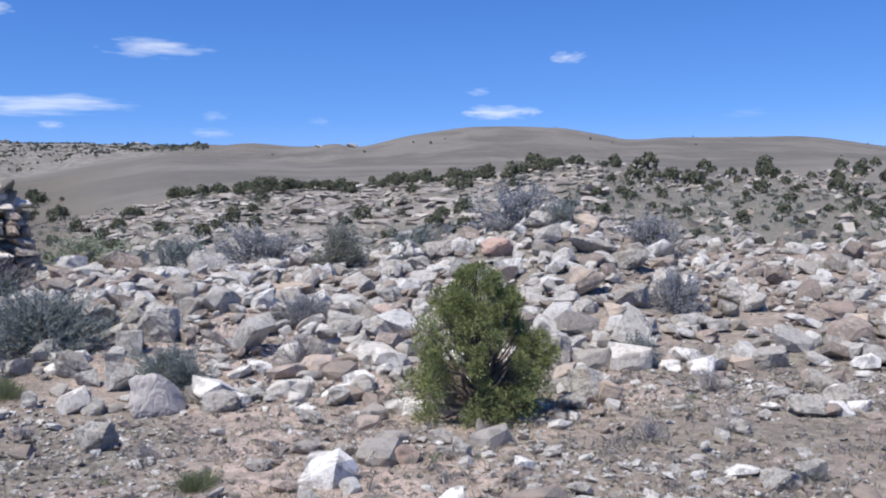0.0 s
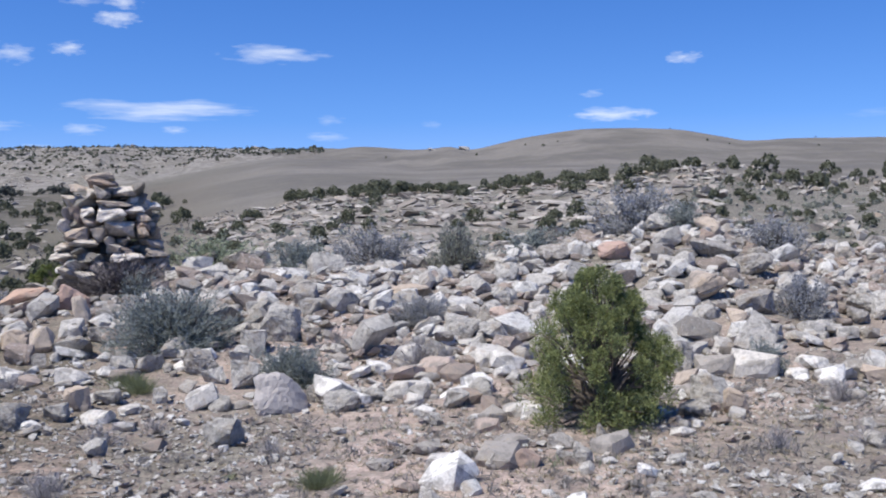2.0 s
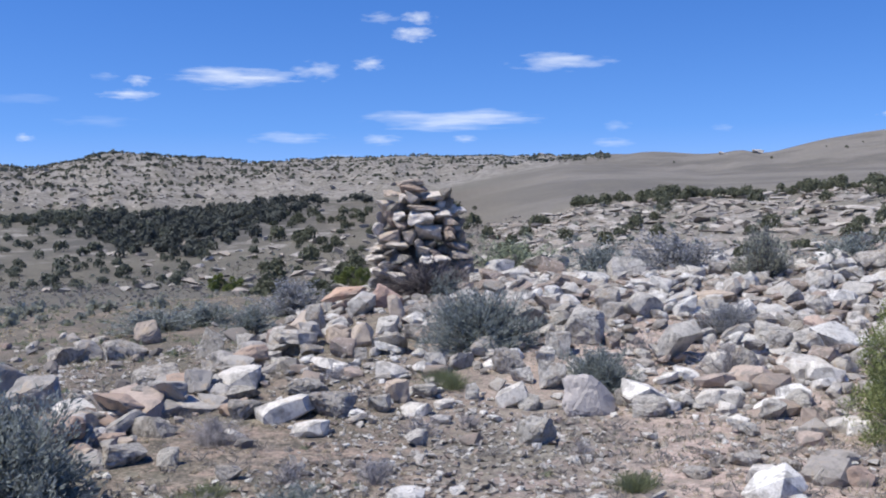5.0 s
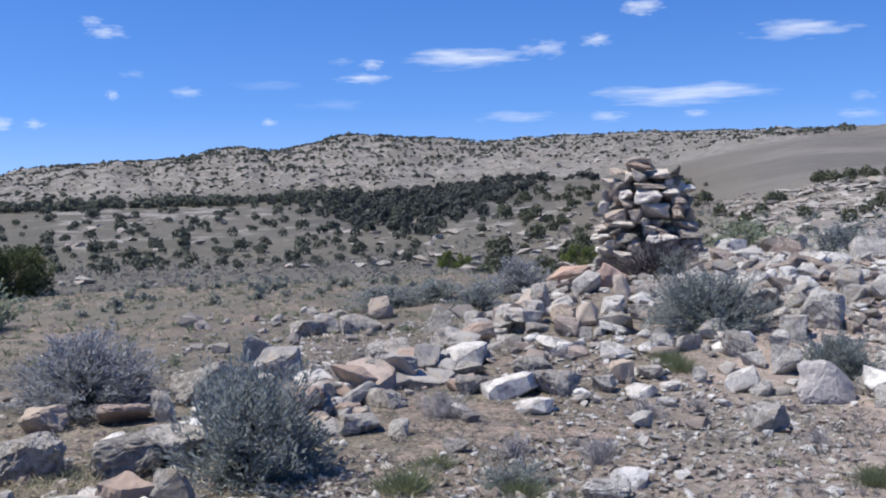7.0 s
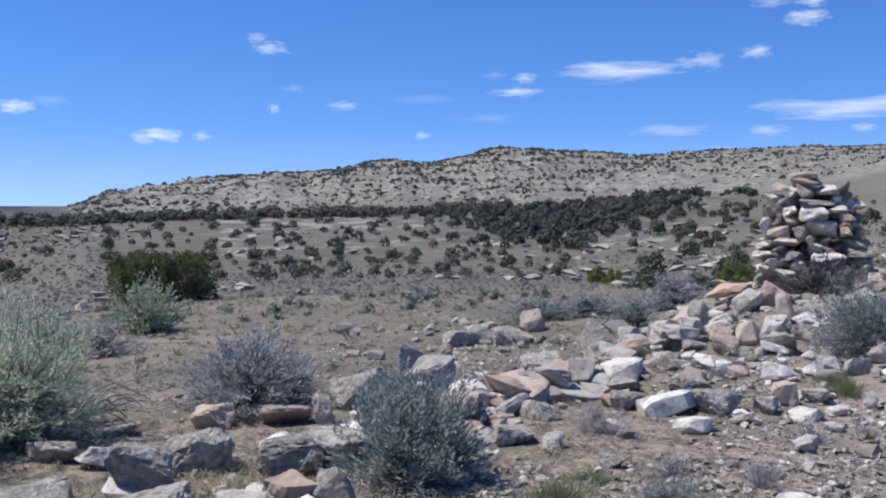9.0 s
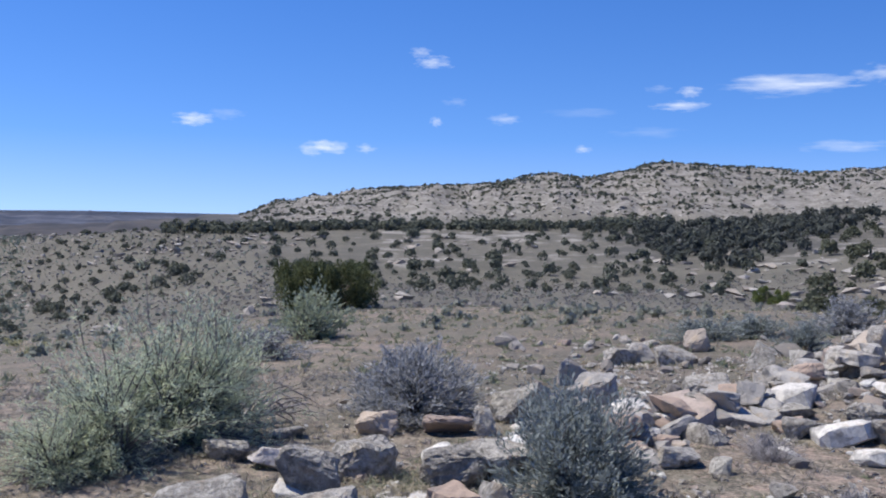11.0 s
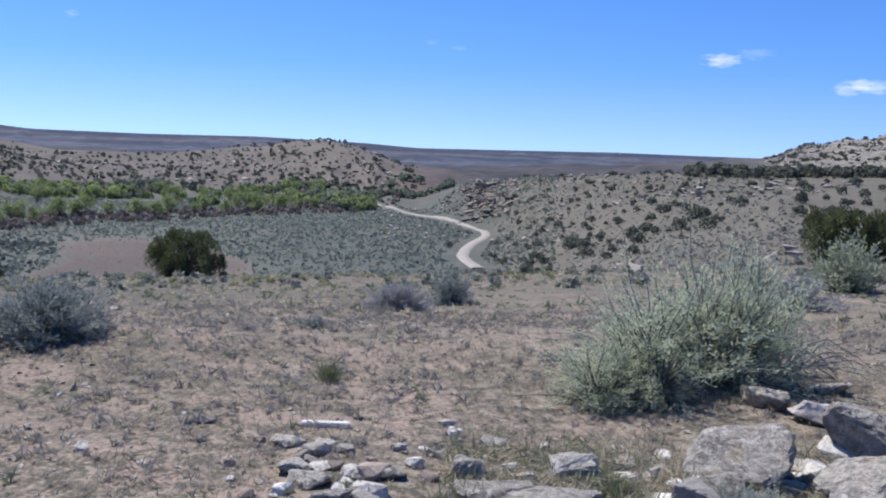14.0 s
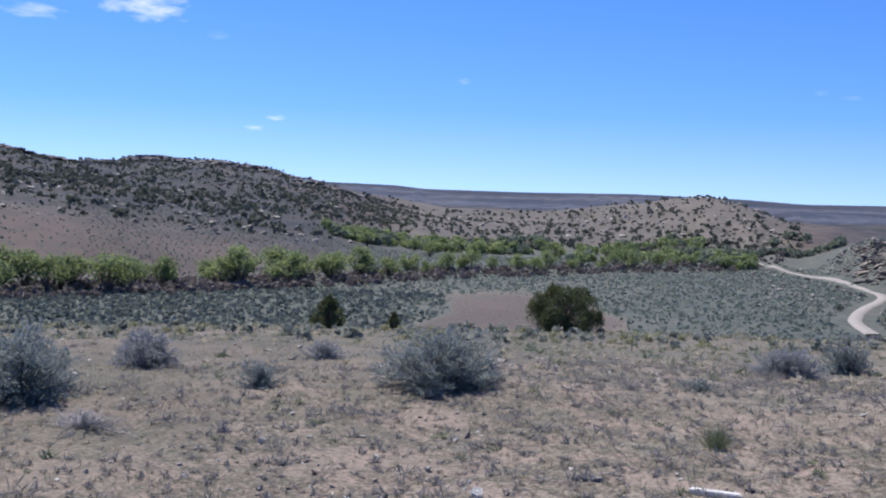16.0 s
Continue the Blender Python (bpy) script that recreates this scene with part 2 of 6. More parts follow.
    sward = k.mix(k.ramp(bare, 0.52, 0.60, 0.0, 0.8), sward, k.mix(k.ramp(grit, 0.45, 0.57), (0.40, 0.30, 0.247), (0.225, 0.18, 0.147)))
    sward = k.mix(k.ramp(bare, 0.46, 0.38, 0.0, 0.7), sward, k.mix(k.ramp(fine, 0.45, 0.56), (0.075, 0.075, 0.055), (0.19, 0.178, 0.135)))
    ground = k.mix(k.math("MULTIPLY", turf, 0.9), ground, sward)
    ground = k.mix(k.ramp(broad, 0.46, 0.56, 0.0, 0.38), ground, k.mix(k.ramp(fine, 0.45, 0.55), (0.085, 0.078, 0.062), (0.225, 0.20, 0.155)))
    hill = k.mix(k.ramp(wide, 0.44, 0.56), (0.128, 0.118, 0.103), (0.205, 0.187, 0.162))
    hill = k.mix(k.ramp(broad, 0.44, 0.6, 0.0, 0.6), hill, (0.165, 0.152, 0.12))
    hill = k.mix(k.ramp(mid, 0.5, 0.62, 0.0, 0.5), hill, (0.095, 0.088, 0.075))
    ground = k.mix(barren, ground, hill)
    swale = k.mix(k.ramp(broad, 0.43, 0.57), (0.082, 0.08, 0.06), (0.128, 0.12, 0.09))
    swale = k.mix(k.ramp(mid, 0.48, 0.58, 0.0, 0.5), swale, (0.075, 0.07, 0.058))
    ground = k.mix(k.math("MULTIPLY", more.outputs["Alpha"], 0.8), ground, swale)
    reddish = k.mix(k.ramp(wide, 0.42, 0.58), (0.082, 0.062, 0.054), (0.135, 0.10, 0.086))
    reddish = k.mix(k.ramp(broad, 0.45, 0.58, 0.0, 0.65), reddish, (0.085, 0.075, 0.066))
    ground = k.mix(red, ground, reddish)
    pale = k.mix(k.ramp(broad, 0.42, 0.58), (0.178, 0.167, 0.149), (0.292, 0.274, 0.244))
    pale = k.mix(k.ramp(mid, 0.45, 0.6, 0.0, 0.75), pale, (0.16, 0.138, 0.118))
    patch = k.ramp(k.math("MULTIPLY", rock, k.math("ADD", 1.0, k.math("MULTIPLY", k.math("SUBTRACT", broad, 0.5), 7.0))), 0.4, 0.62)
    ground = k.mix(patch, ground, pale)
    sage = k.mix(k.ramp(broad, 0.42, 0.58), (0.07, 0.085, 0.074), (0.118, 0.126, 0.105))
    sage = k.mix(k.ramp(mid, 0.46, 0.58, 0.0, 0.8), sage, (0.052, 0.064, 0.058))
    sage = k.mix(k.ramp(fine, 0.47, 0.40, 0.0, 0.5), sage, (0.17, 0.158, 0.128))
    ground = k.mix(k.math("MULTIPLY", green, k.ramp(wide, 0.35, 0.55, 0.75, 1.0)), ground, sage)
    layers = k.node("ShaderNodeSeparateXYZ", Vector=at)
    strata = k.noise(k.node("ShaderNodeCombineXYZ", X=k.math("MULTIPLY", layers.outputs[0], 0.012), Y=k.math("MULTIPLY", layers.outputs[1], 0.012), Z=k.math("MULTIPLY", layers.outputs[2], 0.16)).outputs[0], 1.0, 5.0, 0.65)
    # wood cover of distant slopes, with aerial haze mixed in as a blue cast
    hazed_forest = k.mix(k.ramp(strata, 0.44, 0.58), (0.026, 0.031, 0.038), (0.072, 0.068, 0.070))
    hazed_forest = k.mix(k.ramp(broad, 0.46, 0.58, 0.0, 0.4), hazed_forest, (0.032, 0.037, 0.038))
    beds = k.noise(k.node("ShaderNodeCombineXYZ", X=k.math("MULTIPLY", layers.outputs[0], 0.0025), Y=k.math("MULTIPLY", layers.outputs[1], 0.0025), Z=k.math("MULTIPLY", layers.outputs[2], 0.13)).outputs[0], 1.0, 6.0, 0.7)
    # bedded far cliffs; their blue is distance haze put into the rock colour
    hazed_shale = k.mix(k.ramp(beds, 0.45, 0.51), (0.032, 0.043, 0.07), (0.078, 0.087, 0.118))
    hazed_shale = k.mix(k.ramp(beds, 0.54, 0.60, 0.0, 0.7), hazed_shale, (0.135, 0.13, 0.142))
    hazed_shale = k.mix(k.ramp(wide, 0.48, 0.58, 0.0, 0.55), hazed_shale, (0.04, 0.05, 0.072))
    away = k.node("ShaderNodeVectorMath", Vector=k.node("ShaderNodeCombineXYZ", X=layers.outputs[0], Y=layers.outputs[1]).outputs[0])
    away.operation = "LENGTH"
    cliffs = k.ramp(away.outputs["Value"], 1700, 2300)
    hazed_shale = k.mix(k.ramp(away.outputs["Value"], 2900, 2960, 0.0, 0.75), hazed_shale, (0.03, 0.036, 0.052))
    hazed_forest = k.mix(cliffs, hazed_forest, hazed_shale)
    ground = k.mix(wood_and_shade, ground, hazed_forest)
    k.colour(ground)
    k.bump(k.math("ADD", fine, k.math("MULTIPLY", speck, 0.9)), 0.6, 0.02)
    return k.mat


def stone_material(name, island=False, tints=None, blots=5.0, spots=2.6, grains=20.0, patchy=0.5, lichen=0.0):
    k = Nodes(name, 0.9)
    at = k.place("Object") if not island else k.place()
    if island:
        pick = k.node("ShaderNodeNewGeometry").outputs["Random Per Island"]
    else:
        pick = k.node("ShaderNodeObjectInfo").outputs["Random"]
    ramp = k.node("ShaderNodeValToRGB", Fac=pick)
    tints = tints or [(0.59, 0.555, 0.50), (0.74, 0.71, 0.655), (0.43, 0.395, 0.345), (0.66, 0.625, 0.565), (0.44, 0.355, 0.30), (0.80, 0.775, 0.725), (0.30, 0.245, 0.205), (0.62, 0.585, 0.53), (0.36, 0.33, 0.295)]
    while len(ramp.color_ramp.elements) < len(tints):
        ramp.color_ramp.elements.new(0.5)
    for i, (e, c) in enumerate(zip(ramp.color_ramp.elements, tints)):
        e.position, e.color = i / len(tints), (*c, 1.0)
    ramp.color_ramp.interpolation = "CONSTANT"
    base = ramp.outputs[0]
    grain, spot = k.noise(at, grains, 6.0, 0.65), k.noise(at, spots, 5.0, 0.6)
    blot = k.noise(at, blots, 6.0, 0.68)
    base = k.mix(k.ramp(grain, 0.50, 0.60, 0.0, 0.3), base, (0.25, 0.22, 0.19))
    base = k.mix(k.ramp(blot, 0.51, 0.57, 0.0, patchy), base, (0.20, 0.185, 0.168))
    base = k.mix(k.ramp(spot, 0.55, 0.63, 0.0, 0.5), base, (0.19, 0.175, 0.155))
    base = k.mix(k.ramp(spot, 0.42, 0.36, 0.0, 0.5), base, (0.40, 0.31, 0.215))
    if lichen:
        crust, fleck = k.noise(at, 24.0, 7.0, 0.72), k.noise(at, 7.0, 5.0, 0.65)
        base = k.mix(k.math("MULTIPLY", k.ramp(crust, 0.50, 0.56, 0.0, lichen), k.ramp(fleck, 0.42, 0.52, 0.35, 1.0)), base, (0.115, 0.108, 0.10))
        base = k.mix(k.ramp(crust, 0.43, 0.38, 0.0, 0.6), base, (0.68, 0.65, 0.60))
        blot = k.math("ADD", blot, k.math("MULTIPLY", crust, 1.2))
    k.colour(base)
    k.bump(k.math("ADD", grain, k.math("MULTIPLY", blot, 1.5)), 0.8 if lichen else 0.6, 0.03 if lichen else 0.02)
    return k.mat


def leaf_material(name, dark, light, tip=None, translucent=0.25):
    k = Nodes(name, 0.8)
    pick = k.node("ShaderNodeNewGeometry").outputs["Random Per Island"]
    which = k.node("ShaderNodeObjectInfo").outputs["Random"]
    c = k.mix(pick, dark, light)
    c = k.mix(k.ramp(which, 0.0, 1.0, 0.0, 0.35), c, tip or light)
    k.colour(c)
    k.bsdf.inputs["Specular IOR Level"].default_value = 0.15
    through_leaf = k.node("ShaderNodeBsdfTranslucent", Color=c)
    both = k.node("ShaderNodeMixShader", Fac=translucent)
    k.tree.links.new(k.bsdf.outputs[0], both.inputs[1])
    k.tree.links.new(through_leaf.outputs[0], both.inputs[2])
    k.tree.links.new(both.outputs[0], k.tree.nodes["Material Output"].inputs[0])
    return k.mat


def bark_material(name, dark, light):
    k = Nodes(name, 0.95)
    k.colour(k.mix(k.ramp(k.noise(k.place("Object"), 30.0), 0.3, 0.7), dark, light))
    return k.mat


def cloud_material():
    k = Nodes("cloud", 1.0)
    at = k.place("Object")
    which = k.node("ShaderNodeObjectInfo").outputs["Random"]
    shift = k.node("ShaderNodeVectorMath", Vector=at)
    shift.operation = "MULTIPLY_ADD"
    shift.inputs[1].default_value = (1.0, 1.0, 1.2)
    jump = k.node("ShaderNodeCombineXYZ", X=k.math("MULTIPLY", which, 91.0), Z=k.math("MULTIPLY", which, 37.0))
    k.tree.links.new(jump.outputs[0], shift.inputs[2])
    wisps = k.noise(shift.outputs[0], 1.7, 5.0, 0.56)
    length = k.node("ShaderNodeVectorMath", Vector=at)
    length.operation = "LENGTH"
    body = k.ramp(length.outputs["Value"], 0.0, 1.0, 1.0, 0.0)
    density = k.ramp(k.math("ADD", k.math("MULTIPLY", body, 0.75), k.math("MULTIPLY", wisps, 1.3)), 0.78, 1.55)
    density = k.math("MULTIPLY", density, k.math("MULTIPLY", k.node("ShaderNodeObjectInfo").outputs["Alpha"], 0.78))
    # the cloud's sunlit white is emitted by the material, not lit by the sun
    glow = k.node("ShaderNodeEmission", Color=(0.93, 0.96, 1.0, 1.0), Strength=0.95)
    clear = k.node("ShaderNodeBsdfTransparent")
    both = k.node("ShaderNodeMixShader", Fac=density)
    k.tree.links.new(clear.outputs[0], both.inputs[1])
    k.tree.links.new(glow.outputs[0], both.inputs[2])
    k.tree.links.new(both.outputs[0], k.tree.nodes["Material Output"].inputs[0])
    return k.mat


def road_material():
    k = Nodes("dirt_road", 0.95)
    at = k.place()
    k.colour(k.mix(k.ramp(k.noise(at, 0.6, 6.0), 0.3, 0.7), (0.28, 0.252, 0.222), (0.375, 0.34, 0.30)))
    return k.mat


GROUND = ground_material()
STONE = stone_material("limestone", False, None, 4.0, 2.6, 20.0, 0.4)
CAIRN_STONE = stone_material("cairn_stone", False, [(0.60, 0.54, 0.465), (0.68, 0.625, 0.555), (0.53, 0.47, 0.40), (0.63, 0.57, 0.495), (0.71, 0.665, 0.60)], 2.5, 1.3, 9.0, 0.4)
CAIRN_TAN = stone_material("cairn_tan_stone", False, [(0.46, 0.375, 0.30), (0.40, 0.33, 0.265), (0.52, 0.43, 0.345), (0.36, 0.31, 0.26)], 2.5, 1.3, 9.0, 0.4)
STONE_LOOSE = stone_material("limestone_rubble", True, None, 14.0, 6.0, 60.0, 0.2, 0.15)
STONE_WALL = stone_material("fallen_wall_rubble", True, [(0.292, 0.267, 0.237), (0.43, 0.4, 0.357), (0.215, 0.194, 0.176), (0.353, 0.323, 0.288), (0.267, 0.202, 0.172), (0.482, 0.452, 0.408), (0.181, 0.168, 0.163)], 16.0, 8.0, 60.0, 0.6)
BOULDER_PALE = stone_material("limestone_boulder", False, [(0.524, 0.492, 0.437), (0.598, 0.566, 0.511), (0.469, 0.432, 0.382)], 13.0, 5.0, 55.0, 0.4, 0.3)
BOULDER_GREY = stone_material("weathered_boulder", False, [(0.441, 0.409, 0.358), (0.52, 0.48, 0.422), (0.373, 0.343, 0.299)], 11.0, 5.0, 55.0, 0.5, 0.6)
STONE_BROWN = stone_material("brown_sandstone", False, [(0.33, 0.25, 0.205), (0.40, 0.30, 0.235), (0.30, 0.235, 0.20), (0.43, 0.36, 0.295)], 8.0, 4.5, 40.0)
STONE_DARK = stone_material("lichened_stone", False, [(0.27, 0.255, 0.24), (0.36, 0.34, 0.315), (0.43, 0.40, 0.36)], 9.0, 4.5, 40.0)
STONE_TAN = stone_material("tan_sandstone", False, [(0.46, 0.375, 0.295), (0.53, 0.44, 0.35), (0.42, 0.34, 0.28)], 6.0, 3.0, 40.0, 0.35)
STONE_PINK = stone_material("pink_sandstone", False, [(0.50, 0.34, 0.25), (0.55, 0.42, 0.34), (0.47, 0.33, 0.27)], 5.0, 3.0, 40.0, 0.3)
STONE_SLAB = stone_material("grey_slab", False, [(0.44, 0.405, 0.38), (0.47, 0.43, 0.40)], 3.0, 1.5, 40.0, 0.15)
LEDGE_STONE = stone_material("ledge_stone", True, [(0.311, 0.281, 0.244), (0.395, 0.365, 0.323), (0.244, 0.214, 0.185), (0.34, 0.298, 0.256), (0.445, 0.412, 0.365)], 1.2, 0.6, 4.0)
LEDGE_SLAB = stone_material("ledge_slab", False, [(0.311, 0.281, 0.244), (0.395, 0.365, 0.323), (0.244, 0.214, 0.185), (0.34, 0.298, 0.256), (0.445, 0.412, 0.365)], 1.2, 0.6, 4.0)
CAP_STONE = stone_material("caprock", True, [(0.14, 0.13, 0.135), (0.18, 0.16, 0.155), (0.115, 0.11, 0.118), (0.21, 0.185, 0.172)], 0.3, 0.15, 1.0)
STONE_KNOB = stone_material("knob_stone", True, [(0.14, 0.12, 0.105), (0.22, 0.185, 0.155), (0.10, 0.09, 0.085), (0.30, 0.26, 0.22)], 1.2, 0.6, 4.0)
SAGE_LEAF = leaf_material("sage_leaf", (0.16, 0.182, 0.17), (0.38, 0.415, 0.395), (0.30, 0.335, 0.315), 0.4)
GREY_LEAF = leaf_material("grey_sage_leaf", (0.20, 0.205, 0.21), (0.45, 0.455, 0.46), None, 0.4)
SALT_LEAF = leaf_material("saltbush_leaf", (0.34, 0.385, 0.275), (0.64, 0.685, 0.50), None, 0.55)
SALT_DULL = leaf_material("dull_saltbush_leaf", (0.20, 0.235, 0.165), (0.40, 0.44, 0.31), None, 0.4)
TUFT_LEAF = leaf_material("green_blade", (0.12, 0.14, 0.08), (0.25, 0.275, 0.155), None, 0.4)
DRY_LEAF = leaf_material("dry_blade", (0.30, 0.26, 0.19), (0.58, 0.51, 0.39), None, 0.4)
JUNIPER_LEAF = leaf_material("juniper_spray", (0.078, 0.10, 0.043), (0.36, 0.395, 0.17), (0.26, 0.29, 0.122), 0.3)
BRIGHT_JUNIPER = leaf_material("bright_juniper_spray", (0.10, 0.13, 0.05), (0.27, 0.31, 0.11), None, 0.35)
DARK_JUNIPER = leaf_material("dark_juniper_spray", (0.06, 0.073, 0.036), (0.18, 0.196, 0.092), None, 0.3)
FAR_JUNIPER = leaf_material("far_juniper_foliage", (0.065, 0.073, 0.05), (0.155, 0.163, 0.11), None, 0.35)
COTTON_LEAF = leaf_material("cottonwood_leaf", (0.17, 0.215, 0.095), (0.36, 0.42, 0.19), (0.285, 0.335, 0.15), 0.5)
FAR_SAGE = leaf_material("far_sage_foliage", (0.20, 0.215, 0.18), (0.37, 0.375, 0.31), None, 0.4)
VALLEY_SAGE = leaf_material("valley_sage_foliage", (0.135, 0.165, 0.14), (0.265, 0.305, 0.26), None, 0.5)
DARK_SAGE = leaf_material("dark_sage_foliage", (0.085, 0.102, 0.094), (0.19, 0.217, 0.196), None, 0.4)
GROVE_LEAF = leaf_material("grey_green_grove_leaf", (0.135, 0.16, 0.118), (0.265, 0.305, 0.215), None, 0.4)
HERB_GREEN = leaf_material("grey_green_herb", (0.14, 0.155, 0.10), (0.30, 0.32, 0.21), None, 0.35)
HERB_LEAF = leaf_material("dead_herb", (0.16, 0.145, 0.13), (0.36, 0.335, 0.305), None, 0.35)
DIM_JUNIPER = leaf_material("dim_juniper_foliage", (0.08, 0.089, 0.07), (0.175, 0.185, 0.14), None, 0.3)
# darker copy of the juniper foliage, a cloud's shadow put into its colour
SHADOWED_JUNIPER = leaf_material("shadowed_juniper_foliage", (0.05, 0.058, 0.052), (0.11, 0.117, 0.10), None, 0.2)
RABBIT_LEAF = leaf_material("rabbitbrush_leaf", (0.25, 0.25, 0.15), (0.48, 0.46, 0.28), None, 0.4)
WILLOW_LEAF = leaf_material("bare_willow_twigs", (0.115, 0.098, 0.09), (0.25, 0.215, 0.195), None, 0.3)
TWIG = bark_material("grey_twig", (0.085, 0.078, 0.076), (0.23, 0.215, 0.21))
DEAD_TWIG = bark_material("dead_twig", (0.17, 0.152, 0.155), (0.42, 0.395, 0.39))
PILE_TWIG = bark_material("old_twig", (0.07, 0.06, 0.062), (0.21, 0.19, 0.19))
BARK = bark_material("brown_bark", (0.09, 0.07, 0.055), (0.22, 0.185, 0.15))
CLOUD = cloud_material()
ROAD = road_material()
PLANK = bark_material("weathered_plank", (0.45, 0.42, 0.39), (0.66, 0.63, 0.60))

# ---- plan of the clouds, stones and shrubs: place, width, height ----
# bearing, height, width and depth in degrees, thickness
CLOUDS_EAST = [
    (-7.1, 8.21, 1.66, 0.53, 0.70), (-2.1, 6.45, 1.06, 0.40, 0.35), (-3.1, 5.27, 3.15, 0.66, 0.90), (-5.1, 5.29, 0.99, 0.40, 0.50), (6.9, 4.93, 0.99, 0.33, 0.20), (-16.7, 4.83, 1.99, 0.40, 0.12),
    (15.8, 8.83, 4.80, 0.86, 0.80), (21.7, 5.75, 7.95, 0.99, 0.90), (21.1, 4.69, 1.19, 0.40, 0.50), (12.6, 5.23, 1.32, 0.46, 0.25), (12.8, 4.30, 1.99, 0.40, 0.40), (25.9, 4.70, 1.99, 0.46, 0.50),
    (31.0, 4.81, 3.64, 0.53, 0.50), (28.2, 3.71, 1.66, 0.26, 0.50), (24.0, 10.56, 1.99, 0.73, 0.80), (23.6, 11.41, 1.66, 0.66, 0.70), (25.7, 11.40, 1.82, 0.46, 0.40),
]
CLOUDS_NORTH = [
    (26.4, 8.90, 1.59, 0.60, 0.70), (29.3, 8.52, 2.19, 0.79, 0.60), (34.0, 8.13, 6.13, 0.93, 0.95), (39.0, 7.85, 1.13, 0.53, 0.60), (40.7, 8.04, 1.13, 0.33, 0.25), (39.5, 7.10, 2.38, 0.46, 0.75),
    (44.8, 6.75, 3.64, 0.46, 0.15), (41.1, 5.65, 3.31, 0.53, 0.15), (53.2, 9.43, 1.66, 0.60, 0.70), (54.0, 10.00, 1.06, 0.53, 0.50), (53.1, 6.18, 0.60, 0.46, 0.60), (49.2, 6.35, 1.46, 0.46, 0.45),
    (52.0, 7.29, 1.19, 0.40, 0.20), (66.5, 5.94, 1.85, 0.60, 0.85), (64.8, 6.34, 1.66, 0.53, 0.20), (59.4, 4.62, 2.19, 0.73, 0.95), (57.0, 4.61, 0.93, 0.40, 0.55), (44.8, 4.72, 0.86, 0.33, 0.60),
]
CLOUDS_WEST = [
    (118.8, 9.96, 2.98, 1.19, 1.00), (120.8, 9.90, 1.49, 0.73, 0.60), (124.9, 9.27, 2.48, 0.66, 0.60), (112.2, 4.47, 0.99, 0.26, 0.60), (113.3, 3.89, 0.99, 0.26, 0.60), (115.4, 8.73, 0.99, 0.40, 0.15),
    (101.7, 6.91, 0.73, 0.33, 0.20), (82.4, 6.52, 0.66, 0.26, 0.15), (80.8, 6.28, 0.99, 0.26, 0.12),
]
BANK_TOP = [
    (-0.76, 14.05, 0.36, 0.27, 'p'), (-0.36, 14.33, 0.35, 0.19, 'p'), (-0.06, 14.93, 0.53, 0.23, 'p'), (0.71, 14.66, 0.44, 0.26, 'r'), (1.52, 15.77, 0.47, 0.25, 'p'), (2.16, 15.49, 0.34, 0.30, 'o'),
    (2.04, 14.75, 0.32, 0.19, 'b'), (1.96, 13.94, 0.61, 0.21, 'p'), (2.43, 13.59, 0.47, 0.28, 'p'), (-0.69, 12.91, 0.31, 0.23, 'p'), (-1.11, 11.30, 0.41, 0.22, 'p'), (-0.71, 11.00, 0.33, 0.26, 'p'),
    (-0.43, 11.40, 0.22, 0.19, 'p'), (-0.68, 11.96, 0.34, 0.19, 'r'), (-0.25, 12.59, 0.20, 0.18, 'p'), (-1.91, 13.15, 0.58, 0.18, 'o'), (-1.78, 13.71, 0.26, 0.26, 'd'), (-2.05, 10.72, 0.24, 0.25, 'p'),
    (-1.27, 10.21, 0.25, 0.28, 'q'),
]
BANK_RIGHT = [
    (1.00, 12.57, 0.27, 0.24, 'p'), (1.68, 12.51, 0.45, 0.34, 'b'), (1.42, 12.44, 0.27, 0.20, 'p'), (1.55, 11.73, 0.32, 0.17, 'p'), (2.16, 12.06, 0.41, 0.23, 'p'), (1.83, 11.50, 0.25, 0.19, 'o'),
    (1.45, 11.15, 0.21, 0.15, 'p'), (1.00, 9.94, 0.33, 0.33, 'p'), (1.19, 10.29, 0.17, 0.17, 'p'), (1.15, 8.75, 0.29, 0.29, 'p'), (1.29, 8.43, 0.19, 0.22, 'o'), (1.06, 9.48, 0.21, 0.16, 'b'),
    (0.98, 8.35, 0.25, 0.14, 'q'),
]
BANK_FOOT = [
    (-0.75, 9.10, 0.22, 0.20, 'p'), (-0.92, 8.70, 0.19, 0.17, 'p'), (-0.60, 8.59, 0.16, 0.15, 'o'), (-1.63, 8.99, 0.20, 0.11, 'p'), (-1.78, 8.69, 0.13, 0.12, 'p'), (-1.08, 8.20, 0.25, 0.12, 'p'),
    (-0.06, 7.33, 0.18, 0.10, 'p'), (0.24, 7.60, 0.09, 0.14, 'p'), (-0.28, 6.81, 0.18, 0.12, 'b'), (-0.68, 7.07, 0.13, 0.08, 'p'), (-0.97, 7.20, 0.20, 0.10, 'p'), (-1.21, 6.77, 0.17, 0.07, 'p'),
    (-0.46, 6.74, 0.13, 0.11, 'p'), (0.07, 6.87, 0.13, 0.13, 'p'), (0.65, 6.78, 0.13, 0.07, 'p'), (-2.46, 7.43, 0.30, 0.21, 'p'), (-2.85, 8.48, 0.22, 0.15, 'p'), (-3.28, 7.11, 0.17, 0.13, 'p'),
]
